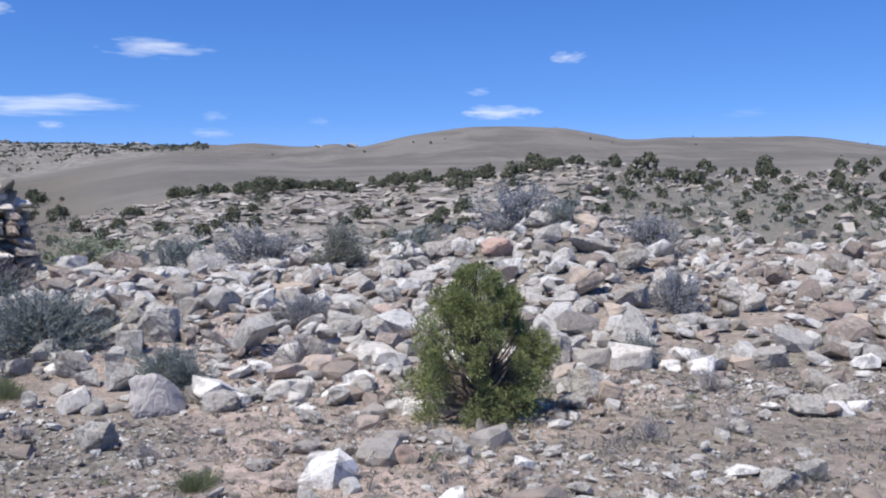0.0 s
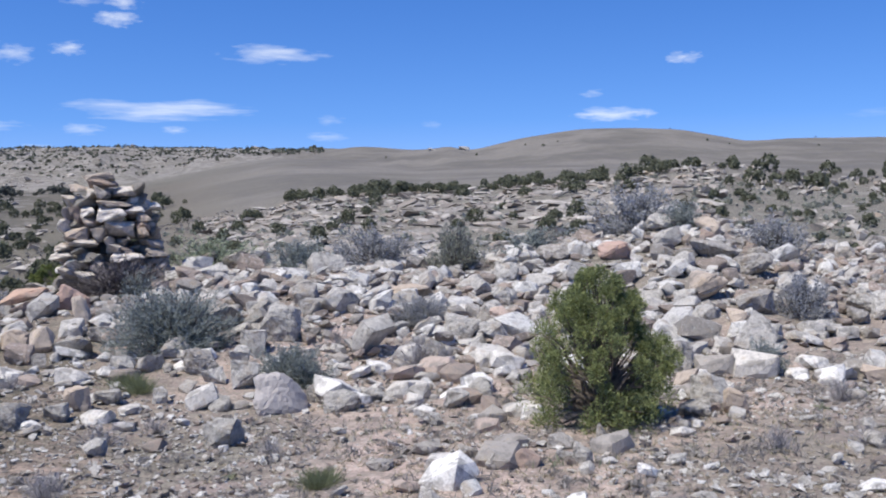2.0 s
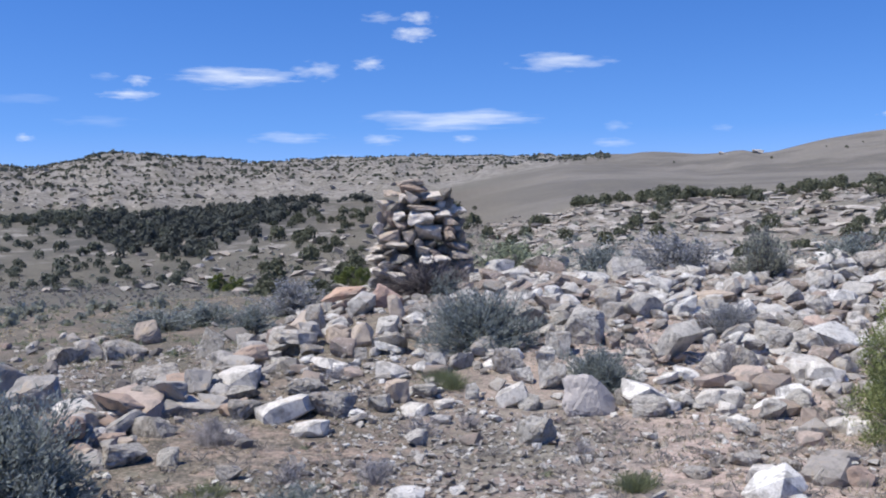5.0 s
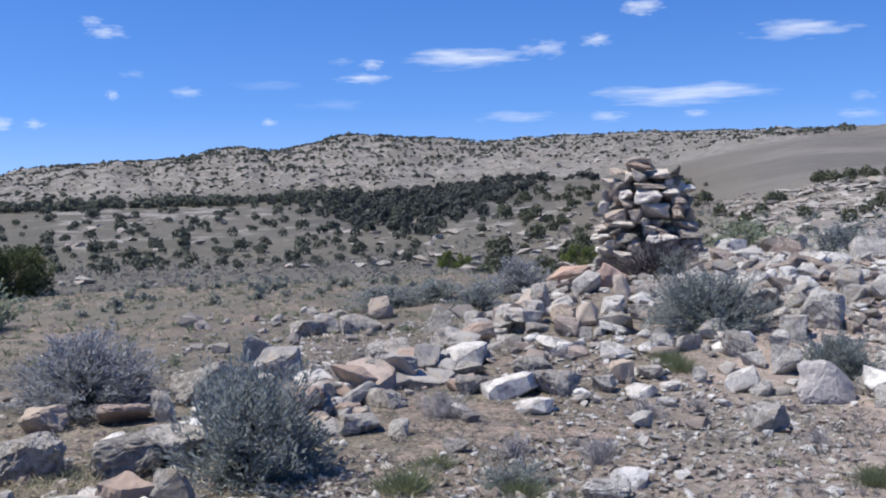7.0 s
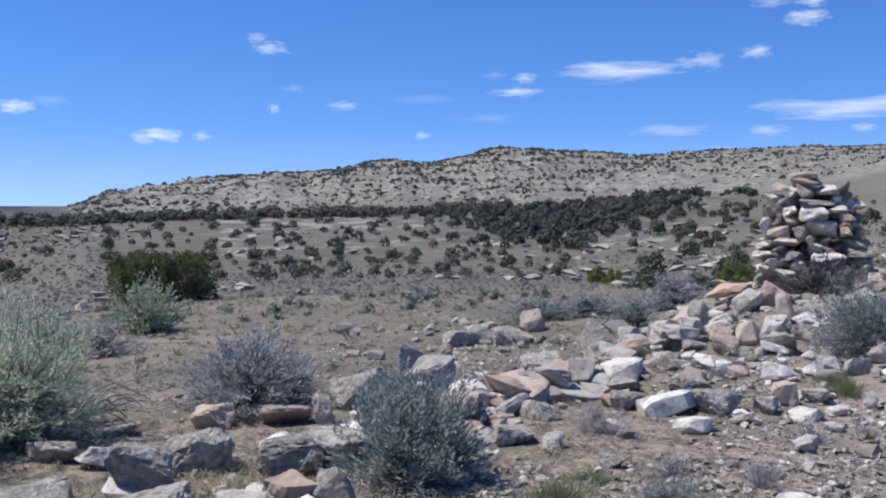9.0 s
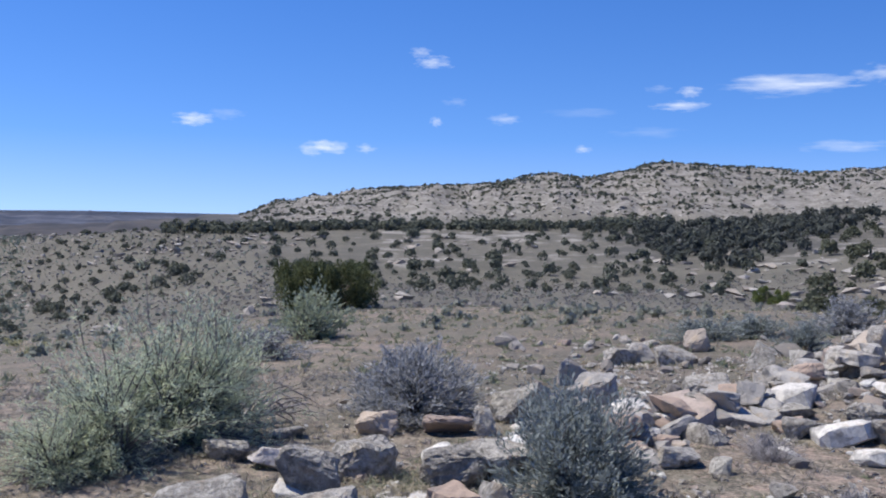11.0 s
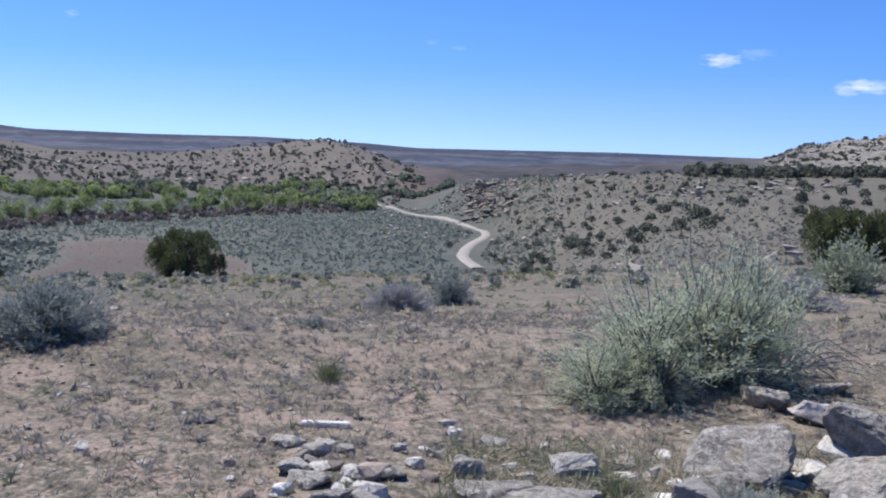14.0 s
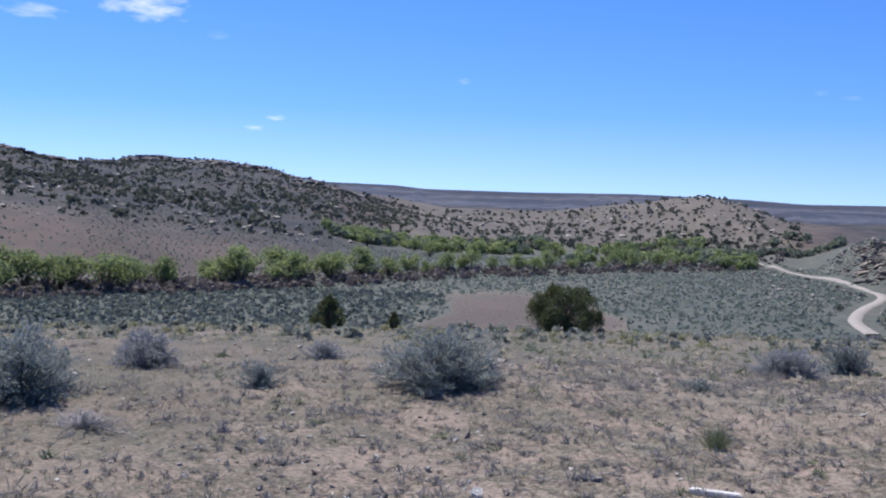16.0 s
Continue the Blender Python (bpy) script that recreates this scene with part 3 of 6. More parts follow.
BANK_LEFT = [
    (-4.26, 7.63, 0.38, 0.20, 'p'), (-4.82, 8.19, 0.37, 0.14, 'q'), (-3.95, 7.87, 0.20, 0.15, 'p'), (-3.91, 8.20, 0.20, 0.20, 'o'), (-3.77, 8.39, 0.22, 0.13, 'p'), (-3.76, 9.87, 0.30, 0.20, 'd'),
    (-3.35, 9.45, 0.32, 0.24, 'p'), (-3.14, 9.21, 0.20, 0.14, 'p'), (-2.87, 9.21, 0.25, 0.26, 'p'), (-3.07, 9.73, 0.19, 0.19, 'p'), (-3.10, 10.23, 0.26, 0.24, 'p'), (-2.36, 8.57, 0.45, 0.33, 'g'),
    (-2.14, 8.93, 0.15, 0.16, 'p'), (-1.86, 8.64, 0.28, 0.17, 'p'), (-2.99, 10.78, 0.45, 0.39, 'p'), (-2.93, 11.90, 0.28, 0.27, 'p'), (-2.84, 11.57, 0.23, 0.21, 'p'), (-3.37, 8.53, 0.12, 0.15, 'p'),
]
CAIRN_FOOT = [
    (-5.11, 9.89, 0.24, 0.27, 'o'), (-5.50, 10.08, 0.31, 0.19, 'o'), (-5.96, 10.45, 0.23, 0.36, 'p'), (-6.21, 11.57, 0.36, 0.16, 'b'), (-5.61, 11.50, 0.38, 0.29, 'r'),
    (-5.11, 10.75, 0.18, 0.34, 'o'), (-4.68, 10.33, 0.34, 0.15, 'p'), (-4.87, 9.35, 0.14, 0.14, 'p'), (-5.34, 7.97, 0.31, 0.13, 'q'), (-4.94, 7.36, 0.26, 0.17, 'q'), (-5.58, 8.49, 0.23, 0.13, 'q'),
    (-6.32, 10.28, 0.39, 0.20, 'b'), (-6.83, 10.34, 0.20, 0.20, 'p'), (-4.06, 9.33, 0.22, 0.16, 'p'), (-3.79, 9.37, 0.25, 0.16, 'p'),
]
BANK_EAST = [
    (5.0, 17.2, 0.50, 0.28, 'p'), (4.21, 16.02, 0.27, 0.20, 'p'), (3.57, 12.92, 0.44, 0.22, 'p'), (3.67, 12.55, 0.28, 0.25, 'p'), (2.69, 10.28, 0.26, 0.14, 'p'), (2.80, 9.97, 0.22, 0.16, 'o'),
    (3.10, 10.07, 0.34, 0.21, 'p'), (4.39, 11.77, 0.41, 0.24, 'b'), (4.36, 11.13, 0.29, 0.26, 'o'), (4.01, 9.88, 0.21, 0.20, 'p'), (3.17, 8.94, 0.33, 0.19, 'p'), (3.08, 8.33, 0.31, 0.17, 'q'),
    (2.63, 8.48, 0.19, 0.11, 'p'), (2.63, 7.83, 0.27, 0.15, 'p'), (1.97, 7.27, 0.14, 0.11, 'q'), (1.85, 6.04, 0.22, 0.11, 'p'), (2.05, 6.13, 0.17, 0.14, 'p'), (2.03, 11.15, 0.40, 0.18, 'p'),
]
WALL_STONES = [
    (-8.41, 8.34, 0.39, 0.32, 'd'), (-7.31, 7.51, 0.49, 0.34, 'd'), (-9.90, 10.71, 0.48, 0.26, 'q'), (-9.82, 11.05, 0.35, 0.30, 'd'), (-9.26, 11.12, 0.56, 0.28, 'q'), (-9.96, 12.47, 0.39, 0.37, 'b'),
    (-6.90, 8.81, 0.49, 0.24, 'q'), (-7.46, 10.47, 0.32, 0.35, 'q'), (-6.63, 9.48, 0.32, 0.17, 'p'), (-5.73, 6.68, 0.22, 0.16, 'b'), (-5.65, 6.90, 0.19, 0.12, 'q'), (-6.92, 10.44, 0.20, 0.19, 'p'),
    (-6.26, 10.17, 0.36, 0.23, 'd'), (-4.96, 5.94, 0.32, 0.14, 'q'), (-4.69, 6.06, 0.15, 0.12, 'p'), (-5.07, 7.44, 0.24, 0.12, 'b'), (-4.00, 5.78, 0.17, 0.10, 'p'), (-2.67, 5.29, 0.26, 0.13, 'p'),
]
CORNER_BOULDERS = [
    (-5.07, 2.35, 0.51, 0.33, 'q'), (-4.90, 2.19, 0.23, 0.11, 'q'), (-4.61, 2.79, 0.48, 0.28, 'q'), (-5.64, 3.29, 0.39, 0.34, 'q'), (-5.86, 3.88, 0.42, 0.30, 'q'), (-5.31, 4.23, 0.48, 0.30, 'q'),
    (-4.75, 3.76, 0.31, 0.20, 'b'), (-4.62, 3.35, 0.34, 0.21, 'd'), (-4.27, 3.49, 0.36, 0.17, 'q'), (-4.55, 3.90, 0.23, 0.23, 'q'), (-6.48, 5.43, 0.19, 0.25, 'p'), (-7.33, 5.66, 0.40, 0.33, 'q'),
    (-6.72, 5.22, 0.39, 0.16, 'b'), (-7.03, 4.74, 0.32, 0.21, 'o'), (-6.42, 3.49, 0.32, 0.15, 'g'), (-6.77, 3.32, 0.33, 0.13, 'q'), (-6.78, 6.20, 0.60, 0.38, 'q'), (-5.19, 1.54, 0.26, 0.14, 'p'),
    (-7.28, 4.08, 0.27, 0.08, 'p'), (-4.81, 4.35, 0.25, 0.12, 'p'),
]
CORNER_SLABS = [
    (-5.20, 1.00, 0.19, 0.13, 'q'), (-4.89, 1.07, 0.35, 0.10, 'q'), (-4.74, 1.30, 0.42, 0.11, 'q'), (-5.21, 1.54, 0.24, 0.13, 'q'), (-5.26, 0.56, 0.26, 0.06, 'q'),
    (-5.14, 0.23, 0.21, 0.07, 'q'), (-5.32, 0.17, 0.18, 0.07, 'q'), (-4.79, 0.49, 0.13, 0.10, 'q'), (-4.86, 0.30, 0.19, 0.08, 'q'), (-4.62, 1.64, 0.22, 0.09, 'q'),
    (-4.64, 2.01, 0.30, 0.17, 'd'), (-5.20, 1.28, 0.13, 0.05, 'q'), (-5.77, 0.13, 0.19, 0.05, 'q'), (-5.69, 0.33, 0.14, 0.06, 'q'), (-4.85, -0.09, 0.19, 0.04, 'q'),
    (-5.84, 1.25, 0.16, 0.07, 'd'),
]
BANK_SHRUBS = [
    (-3.89, 10.15, 0.94, 0.66, 'g'), (-2.48, 9.42, 0.56, 0.42, 'g'), (-2.81, 15.71, 1.04, 0.63, 's'), (-1.51, 15.18, 0.72, 0.69, 'j'), (-3.71, 14.60, 0.81, 0.50, 'g'),
    (1.23, 16.53, 1.08, 0.76, 's'), (-0.39, 16.13, 0.93, 0.48, 'g'), (3.08, 15.81, 0.93, 0.65, 's'), (2.72, 12.30, 0.55, 0.51, 's'), (1.86, 10.08, 0.34, 0.33, 'g'),
    (-1.42, 10.16, 0.57, 0.34, 'd'), (-1.58, 11.55, 0.52, 0.37, 's'), (-2.30, 10.61, 0.35, 0.30, 'd'), (-4.99, 14.45, 0.88, 0.51, 'l'), (1.81, 15.68, 0.46, 0.39, 'g'),
    (2.20, 8.90, 0.36, 0.24, 'd'),
]
RUIN_SHRUBS = [
    (-3.63, 8.72, 0.26, 0.18, 't'), (-1.52, 6.31, 0.21, 0.16, 't'), (1.36, 7.23, 0.36, 0.20, 'd'), (-5.58, 12.80, 1.15, 0.46, 'n'), (-5.21, 12.51, 0.47, 0.31, 'g'),
    (-9.90, 16.42, 0.98, 0.62, 's'), (-7.74, 11.79, 0.55, 0.42, 'g'), (-10.80, 15.04, 0.92, 0.40, 'g'), (-11.10, 14.17, 1.11, 0.41, 'g'), (-7.59, 5.54, 1.23, 0.74, 's'),
    (-4.70, 4.62, 0.98, 0.84, 'g'), (-5.53, 6.11, 0.37, 0.29, 'y'), (-3.66, 4.79, 0.36, 0.20, 't'), (-3.08, 5.08, 0.28, 0.15, 't'), (1.97, 7.34, 0.32, 0.20, 'd'),
    (-2.04, 7.16, 0.24, 0.16, 'd'), (1.90, 11.03, 0.30, 0.24, 'd'), (-3.37, 7.39, 0.39, 0.22, 'd'), (-3.11, 6.19, 0.33, 0.17, 'd'), (-3.81, 8.88, 0.31, 0.18, 't'),
    (-1.51, 6.44, 0.25, 0.15, 't'), (-4.79, 8.66, 0.32, 0.18, 'd'), (-4.82, 6.81, 0.53, 0.22, 'd'), (-3.22, 6.22, 0.30, 0.16, 'd'), (-3.60, 5.86, 0.44, 0.19, 'd'),
    (-3.87, 5.38, 0.28, 0.12, 't'), (-3.12, 7.78, 0.32, 0.15, 'd'), (-3.06, 5.98, 0.29, 0.20, 'd'), (-4.65, 6.62, 0.47, 0.17, 'd'), (-3.20, 5.21, 0.39, 0.20, 'g'),
]
FLAT_SHRUBS = [
    (-7.45, 3.55, 0.75, 0.86, 'l'), (-7.35, 3.10, 0.85, 0.94, 'l'), (-7.10, 2.62, 0.80, 0.72, 'l'), (-6.95, 2.22, 0.62, 0.45, 'l'), (-7.25, 3.45, 0.62, 0.36, 'd'), (-7.00, 2.75, 0.5, 0.26, 'd'), (-13.03, 6.29, 0.50, 0.74, 'l'),
    (-18.86, 10.95, 1.32, 1.16, 'l'), (-14.23, 7.53, 0.91, 0.49, 's'), (-12.36, 1.39, 0.67, 0.41, 's'), (-15.51, 2.55, 0.53, 0.48, 'g'), (-8.73, -1.80, 0.87, 0.57, 'g'),
    (-7.30, 0.40, 0.18, 0.22, 't'), (-9.31, -0.23, 0.27, 0.12, 'd'), (-9.55, 0.35, 0.32, 0.15, 'g'), (-9.42, -4.92, 0.63, 0.45, 's'), (-8.28, -3.25, 0.32, 0.27, 'g'),
    (-11.07, -3.65, 0.42, 0.25, 's'), (-7.23, -4.79, 0.85, 0.61, 'g'), (-6.61, -3.82, 0.63, 0.15, 'd'), (-6.84, -2.91, 0.15, 0.14, 'd'), (-4.89, 1.66, 0.24, 0.17, 't'),
    (-4.98, 0.42, 0.14, 0.12, 't'), (-4.80, 0.78, 0.16, 0.11, 't'), (-4.55, 2.19, 0.53, 0.17, 'g'),
]


# ---- building helpers ----
def mesh_from(name, verts, faces, mats, flat=True):
    """A mesh from an (n, 3) array of points and an (m, k) array of faces with k corners each."""
    verts, faces = np.asarray(verts, dtype=np.float32), np.asarray(faces, dtype=np.int32)
    me = bpy.data.meshes.new(name)
    me.vertices.add(len(verts))
    me.vertices.foreach_set("co", verts.ravel())
    me.loops.add(faces.size)
    me.loops.foreach_set("vertex_index", faces.ravel())
    me.polygons.add(len(faces))
    me.polygons.foreach_set("loop_start", np.arange(0, faces.size, faces.shape[1], dtype=np.int32))
    me.polygons.foreach_set("use_smooth", np.full(len(faces), not flat))
    me.update(calc_edges=True)
    for m in mats if isinstance(mats, (list, tuple)) else [mats]:
        me.materials.append(m)
    return me


def part(name, me, parent, label=""):
    ob = new(name, me)
    ob.parent = parent
    return tagged(ob, label)


def thing(name, m, label, category, group=""):
    ob = new(name)
    ob.empty_display_size = 0.1
    ob.matrix_basis = m
    return tagged(ob, label, category, group)


def ground_at(x, y):
    return float(height(np.array([x]), np.array([y]))[0])


def unit(v):
    return v / np.maximum(np.linalg.norm(v, axis=-1, keepdims=True), 1e-9)


def leaves(rng, centres, ways, length, width, spread=0.7):
    """A rhombic leaf at each centre, pointing about along its way."""
    n = len(centres)
    along = unit(ways + rng.normal(0, spread, (n, 3)))
    side = unit(np.cross(along, rng.normal(0, 1, (n, 3))))
    size = rng.uniform(0.6, 1.3, (n, 1))
    along, side = along * size * length, side * size * width * 0.5
    v = np.stack([centres, centres + along * 0.5 + side, centres + along, centres + along * 0.5 - side], 1).reshape(-1, 3)
    return v, np.arange(4 * n).reshape(n, 4)


def tubes(lines, radii):
    """Three-sided tapered tubes along lines (n, k, 3) with radii (n, k)."""
    n, k, _ = lines.shape
    way = unit(np.gradient(lines, axis=1))
    a = unit(np.cross(way, np.array([0.31, 0.52, 0.79])))
    b = np.cross(way, a)
    ring = [lines + radii[..., None] * (math.cos(q) * a + math.sin(q) * b) for q in (0.0, 2.094, 4.189)]
    v = np.stack(ring, 2).reshape(-1, 3)
    faces = []
    base = (np.arange(n) * k * 3)[:, None]
    for i in range(k - 1):
        for j in range(3):
            j2 = (j + 1) % 3
            faces.append(base + np.array([[i * 3 + j, i * 3 + j2, (i + 1) * 3 + j2, (i + 1) * 3 + j]]))
    return v, np.concatenate(faces)


def shrub_meshes(seed, n_stems, per, leaf, wide, mats, thick=0.008, low=0.5, spread=0.75, floor=0.0, ragged=0.16, arch=0.0):
    """Twigs and foliage of a rounded shrub one metre wide and one high, to be scaled: stems fan from the root to a lumpy dome."""
    rng = np.random.default_rng(seed)
    turn = rng.uniform(0, 2 * math.pi, n_stems)
    rise = np.radians(floor + (88 - floor) * rng.uniform(0, 1, n_stems) ** 1.7)
    lump = 0.86 + 0.2 * np.sin(turn * 2 + rng.uniform(0, 6)) * np.cos(rise) + 0.16 * np.sin(turn * 5 + rise * 4 + rng.uniform(0, 6)) + rng.normal(0, ragged * 0.55, n_stems)
    lump = np.clip(lump, 0.35, 1.3) * np.where(rng.uniform(0, 1, n_stems) < 0.3, rng.uniform(0.45, 0.9, n_stems), 1.0)
    lump = lump * (1 - 0.2 * np.sin(rise) ** 6)
    tip = np.stack([0.5 * np.cos(rise) * np.cos(turn), 0.5 * np.cos(rise) * np.sin(turn), 0.86 * np.sin(rise) + 0.03], 1) * lump[:, None]
    t = np.linspace(0, 1, 5)
    root = np.stack([rng.normal(0, 0.05, n_stems), rng.normal(0, 0.05, n_stems), np.full(n_stems, -0.03)], 1)
    lines = root[:, None, :] * (1 - t)[None, :, None] + tip[:, None, :] * t[None, :, None]
    lines += rng.normal(0, 0.035, lines.shape) * (t * (1.3 - 0.5 * t))[None, :, None]
    lines[:, :, 2] += arch * np.sin(math.pi * t * 0.95)[None, :] * rng.uniform(0.3, 1.3, (n_stems, 1))
    if arch:
        bend = rng.normal(0, arch * 1.2, (n_stems, 1, 3)) * (t ** 2)[None, :, None]
        lines += bend
    lines[:, 1:, 2] = np.maximum(lines[:, 1:, 2], 0.02)
    radii = np.outer(rng.uniform(0.5, 1.2, n_stems) * thick, np.array([1.0, 0.8, 0.6, 0.42, 0.2]))
    twigs = mesh_from("woody_stem", *tubes(lines, radii), mats[0])
    n = int(n_stems * per)
    pick = rng.integers(0, n_stems, n)
    s = (low + (1 - low) * rng.uniform(0, 1, n) ** 0.8) * 3.999
    i = np.minimum(s.astype(int), 3)
    f = (s - i)[:, None]
    p = lines[pick, i] * (1 - f) + lines[pick, i + 1] * f + rng.normal(0, 0.022, (n, 3))
    p[:, 2] = np.maximum(p[:, 2], 0.015)
    way = unit(lines[pick, 4] - lines[pick, 2]) + np.array([0, 0, 0.3])
    foliage = mesh_from("foliage", *leaves(rng, p, way, leaf, wide, spread), mats[1])
    return twigs, foliage


def tuft_meshes(seed, n, tall, width, mat):
    rng = np.random.default_rng(seed)
    turn, out = rng.uniform(0, 2 * math.pi, n), rng.uniform(0, 0.3, n)
    base = np.stack([out * np.cos(turn), out * np.sin(turn), np.full(n, -0.02)], 1)
    way = np.stack([np.cos(turn) * out * 1.4, np.sin(turn) * out * 1.4, np.full(n, 0.9)], 1)
    return mesh_from("grass_clump", *leaves(rng, base, way, tall, width, 0.3), mat)


def hull_stone(seed, flat, n=13, rounding=0.12, ball=0.35):
    """An angular stone about one metre across: points and triangles."""
    rng = np.random.default_rng(seed)
    p = rng.uniform(-0.5, 0.5, (n, 3))
    box = p / np.maximum(np.abs(p).max(1, keepdims=True) * 2, 0.55)
    p = (box * (1 - ball) + unit(p) * 0.5 * ball) * rng.uniform(0.76, 1.06, (n, 1))
    p[:, 2] *= flat
    p[:, 1] *= rng.uniform(0.65, 1.0)
    bm = bmesh.new()
    for q in p:
        bm.verts.new(q)
    got = bmesh.ops.convex_hull(bm, input=bm.verts)
    bmesh.ops.delete(bm, geom=[e for e in got["geom_interior"] if isinstance(e, bmesh.types.BMVert)], context="VERTS")
    if rounding:
        bmesh.ops.bevel(bm, geom=list(bm.edges), offset=rounding * 0.22, segments=1, affect="EDGES", clamp_overlap=True)
    bmesh.ops.triangulate(bm, faces=bm.faces)
    bm.verts.index_update()
    v = np.array([q.co[:] for q in bm.verts])
    f = np.array([[q.index for q in face.verts] for face in bm.faces])
    bm.free()
    return v, f


def boulder_mesh(name, seed, size, mat, cuts=0, ball=0.22):
    """A weathered boulder of that size (width, depth, height), with broken facets, chips and pitted faces."""
    rng = np.random.default_rng(seed)
    v, f = hull_stone(seed, 0.95, 16, 0.22, ball)
    bm = bmesh.new()
    vs = [bm.verts.new(q) for q in v]
    for t in f:
        try:
            bm.faces.new([vs[i] for i in t])
        except ValueError:
            pass
    bmesh.ops.subdivide_edges(bm, edges=[e for e in bm.edges if e.calc_length() > 0.1], cuts=cuts or (5 if size[0] > 0.3 else 2), use_grid_fill=True)
    bmesh.ops.triangulate(bm, faces=bm.faces)
    shift = Vector(rng.uniform(-50, 50, 3))
    for q in bm.verts:
        big = noise.fractal(q.co * 2.3 + shift, 1.0, 2.0, 2)
        step = math.floor(noise.noise(q.co * 3.5 + shift) * 4) / 4
        small = noise.fractal(q.co * 11 + shift, 0.8, 2.0, 3)
        crack = 1 - abs(noise.noise(q.co * 4.2 - shift)) * 6
        q.co *= 1 + 0.07 * big + 0.08 * step + 0.045 * small - 0.06 * max(crack, 0)
    lo = [min(q.co[i] for q in bm.verts) for i in range(3)]
    hi = [max(q.co[i] for q in bm.verts) for i in range(3)]
    for q in bm.verts:
        q.co = [((q.co[i] - lo[i]) / (hi[i] - lo[i]) - (0.5 if i < 2 else 0.0)) * size[i] for i in range(3)]
    me = bpy.data.meshes.new(name)
    bm.to_mesh(me)
    bm.free()
    me.materials.append(mat)
    return me


def scatter(name, pieces, rng, xs, ys, sizes, mat, sink=0.25, tilt=0.35, lift=None, stretch=(1.0, 1.0, 1.0)):
    """Many copies of the pieces, joined into one mesh lying on the ground. Returns the mesh."""
    zs = height(xs, ys)
    vv, ff, count = [], [], 0
    for i in range(len(xs)):
        v, f = pieces[rng.integers(len(pieces))]
        a, b, c = rng.uniform(0, 6.283), rng.normal(0, tilt), rng.normal(0, tilt)
        ca, sa = math.cos(a), math.sin(a)
        turn = np.array([[ca, -sa, 0], [sa, ca, 0], [0, 0, 1]]) @ np.array([[1, 0, 0], [0, math.cos(b), -math.sin(b)], [0, math.sin(b), math.cos(b)]]) @ np.array(
            [[math.cos(c), 0, math.sin(c)], [0, 1, 0], [-math.sin(c), 0, math.cos(c)]])
        w = (v * np.array(stretch) * sizes[i]) @ turn.T
        w[:, 2] -= w[:, 2].min() * (1 - sink)
        w += (xs[i], ys[i], zs[i] + (0 if lift is None else lift[i]) - 0.02 * sizes[i])
        vv.append(w)
        ff.append(f + count)
        count += len(w)
    return mesh_from(name, np.concatenate(vv), np.concatenate(ff), mat)


def polar(a, r):
    a = np.radians(a)
    return -np.sin(a) * r, np.cos(a) * r


def hillock_at(a, r):
    """How far a place lies on the bare reddish rise in the valley."""
    a = a + 1.1 * fbm(a / 3.0, r / 60.0, 1.0, 3, 91)
    edge = np.interp(a, [92, 93, 95, 97.4, 99.5, 102, 104.2, 105], [190, 232, 290, 318, 321, 287, 215, 180])
    return smooth(92, 93.5, a) * (1 - smooth(103.5, 105, a)) * (1 - smooth(edge - 30, edge + 12, r)) * smooth(150, 165, r)


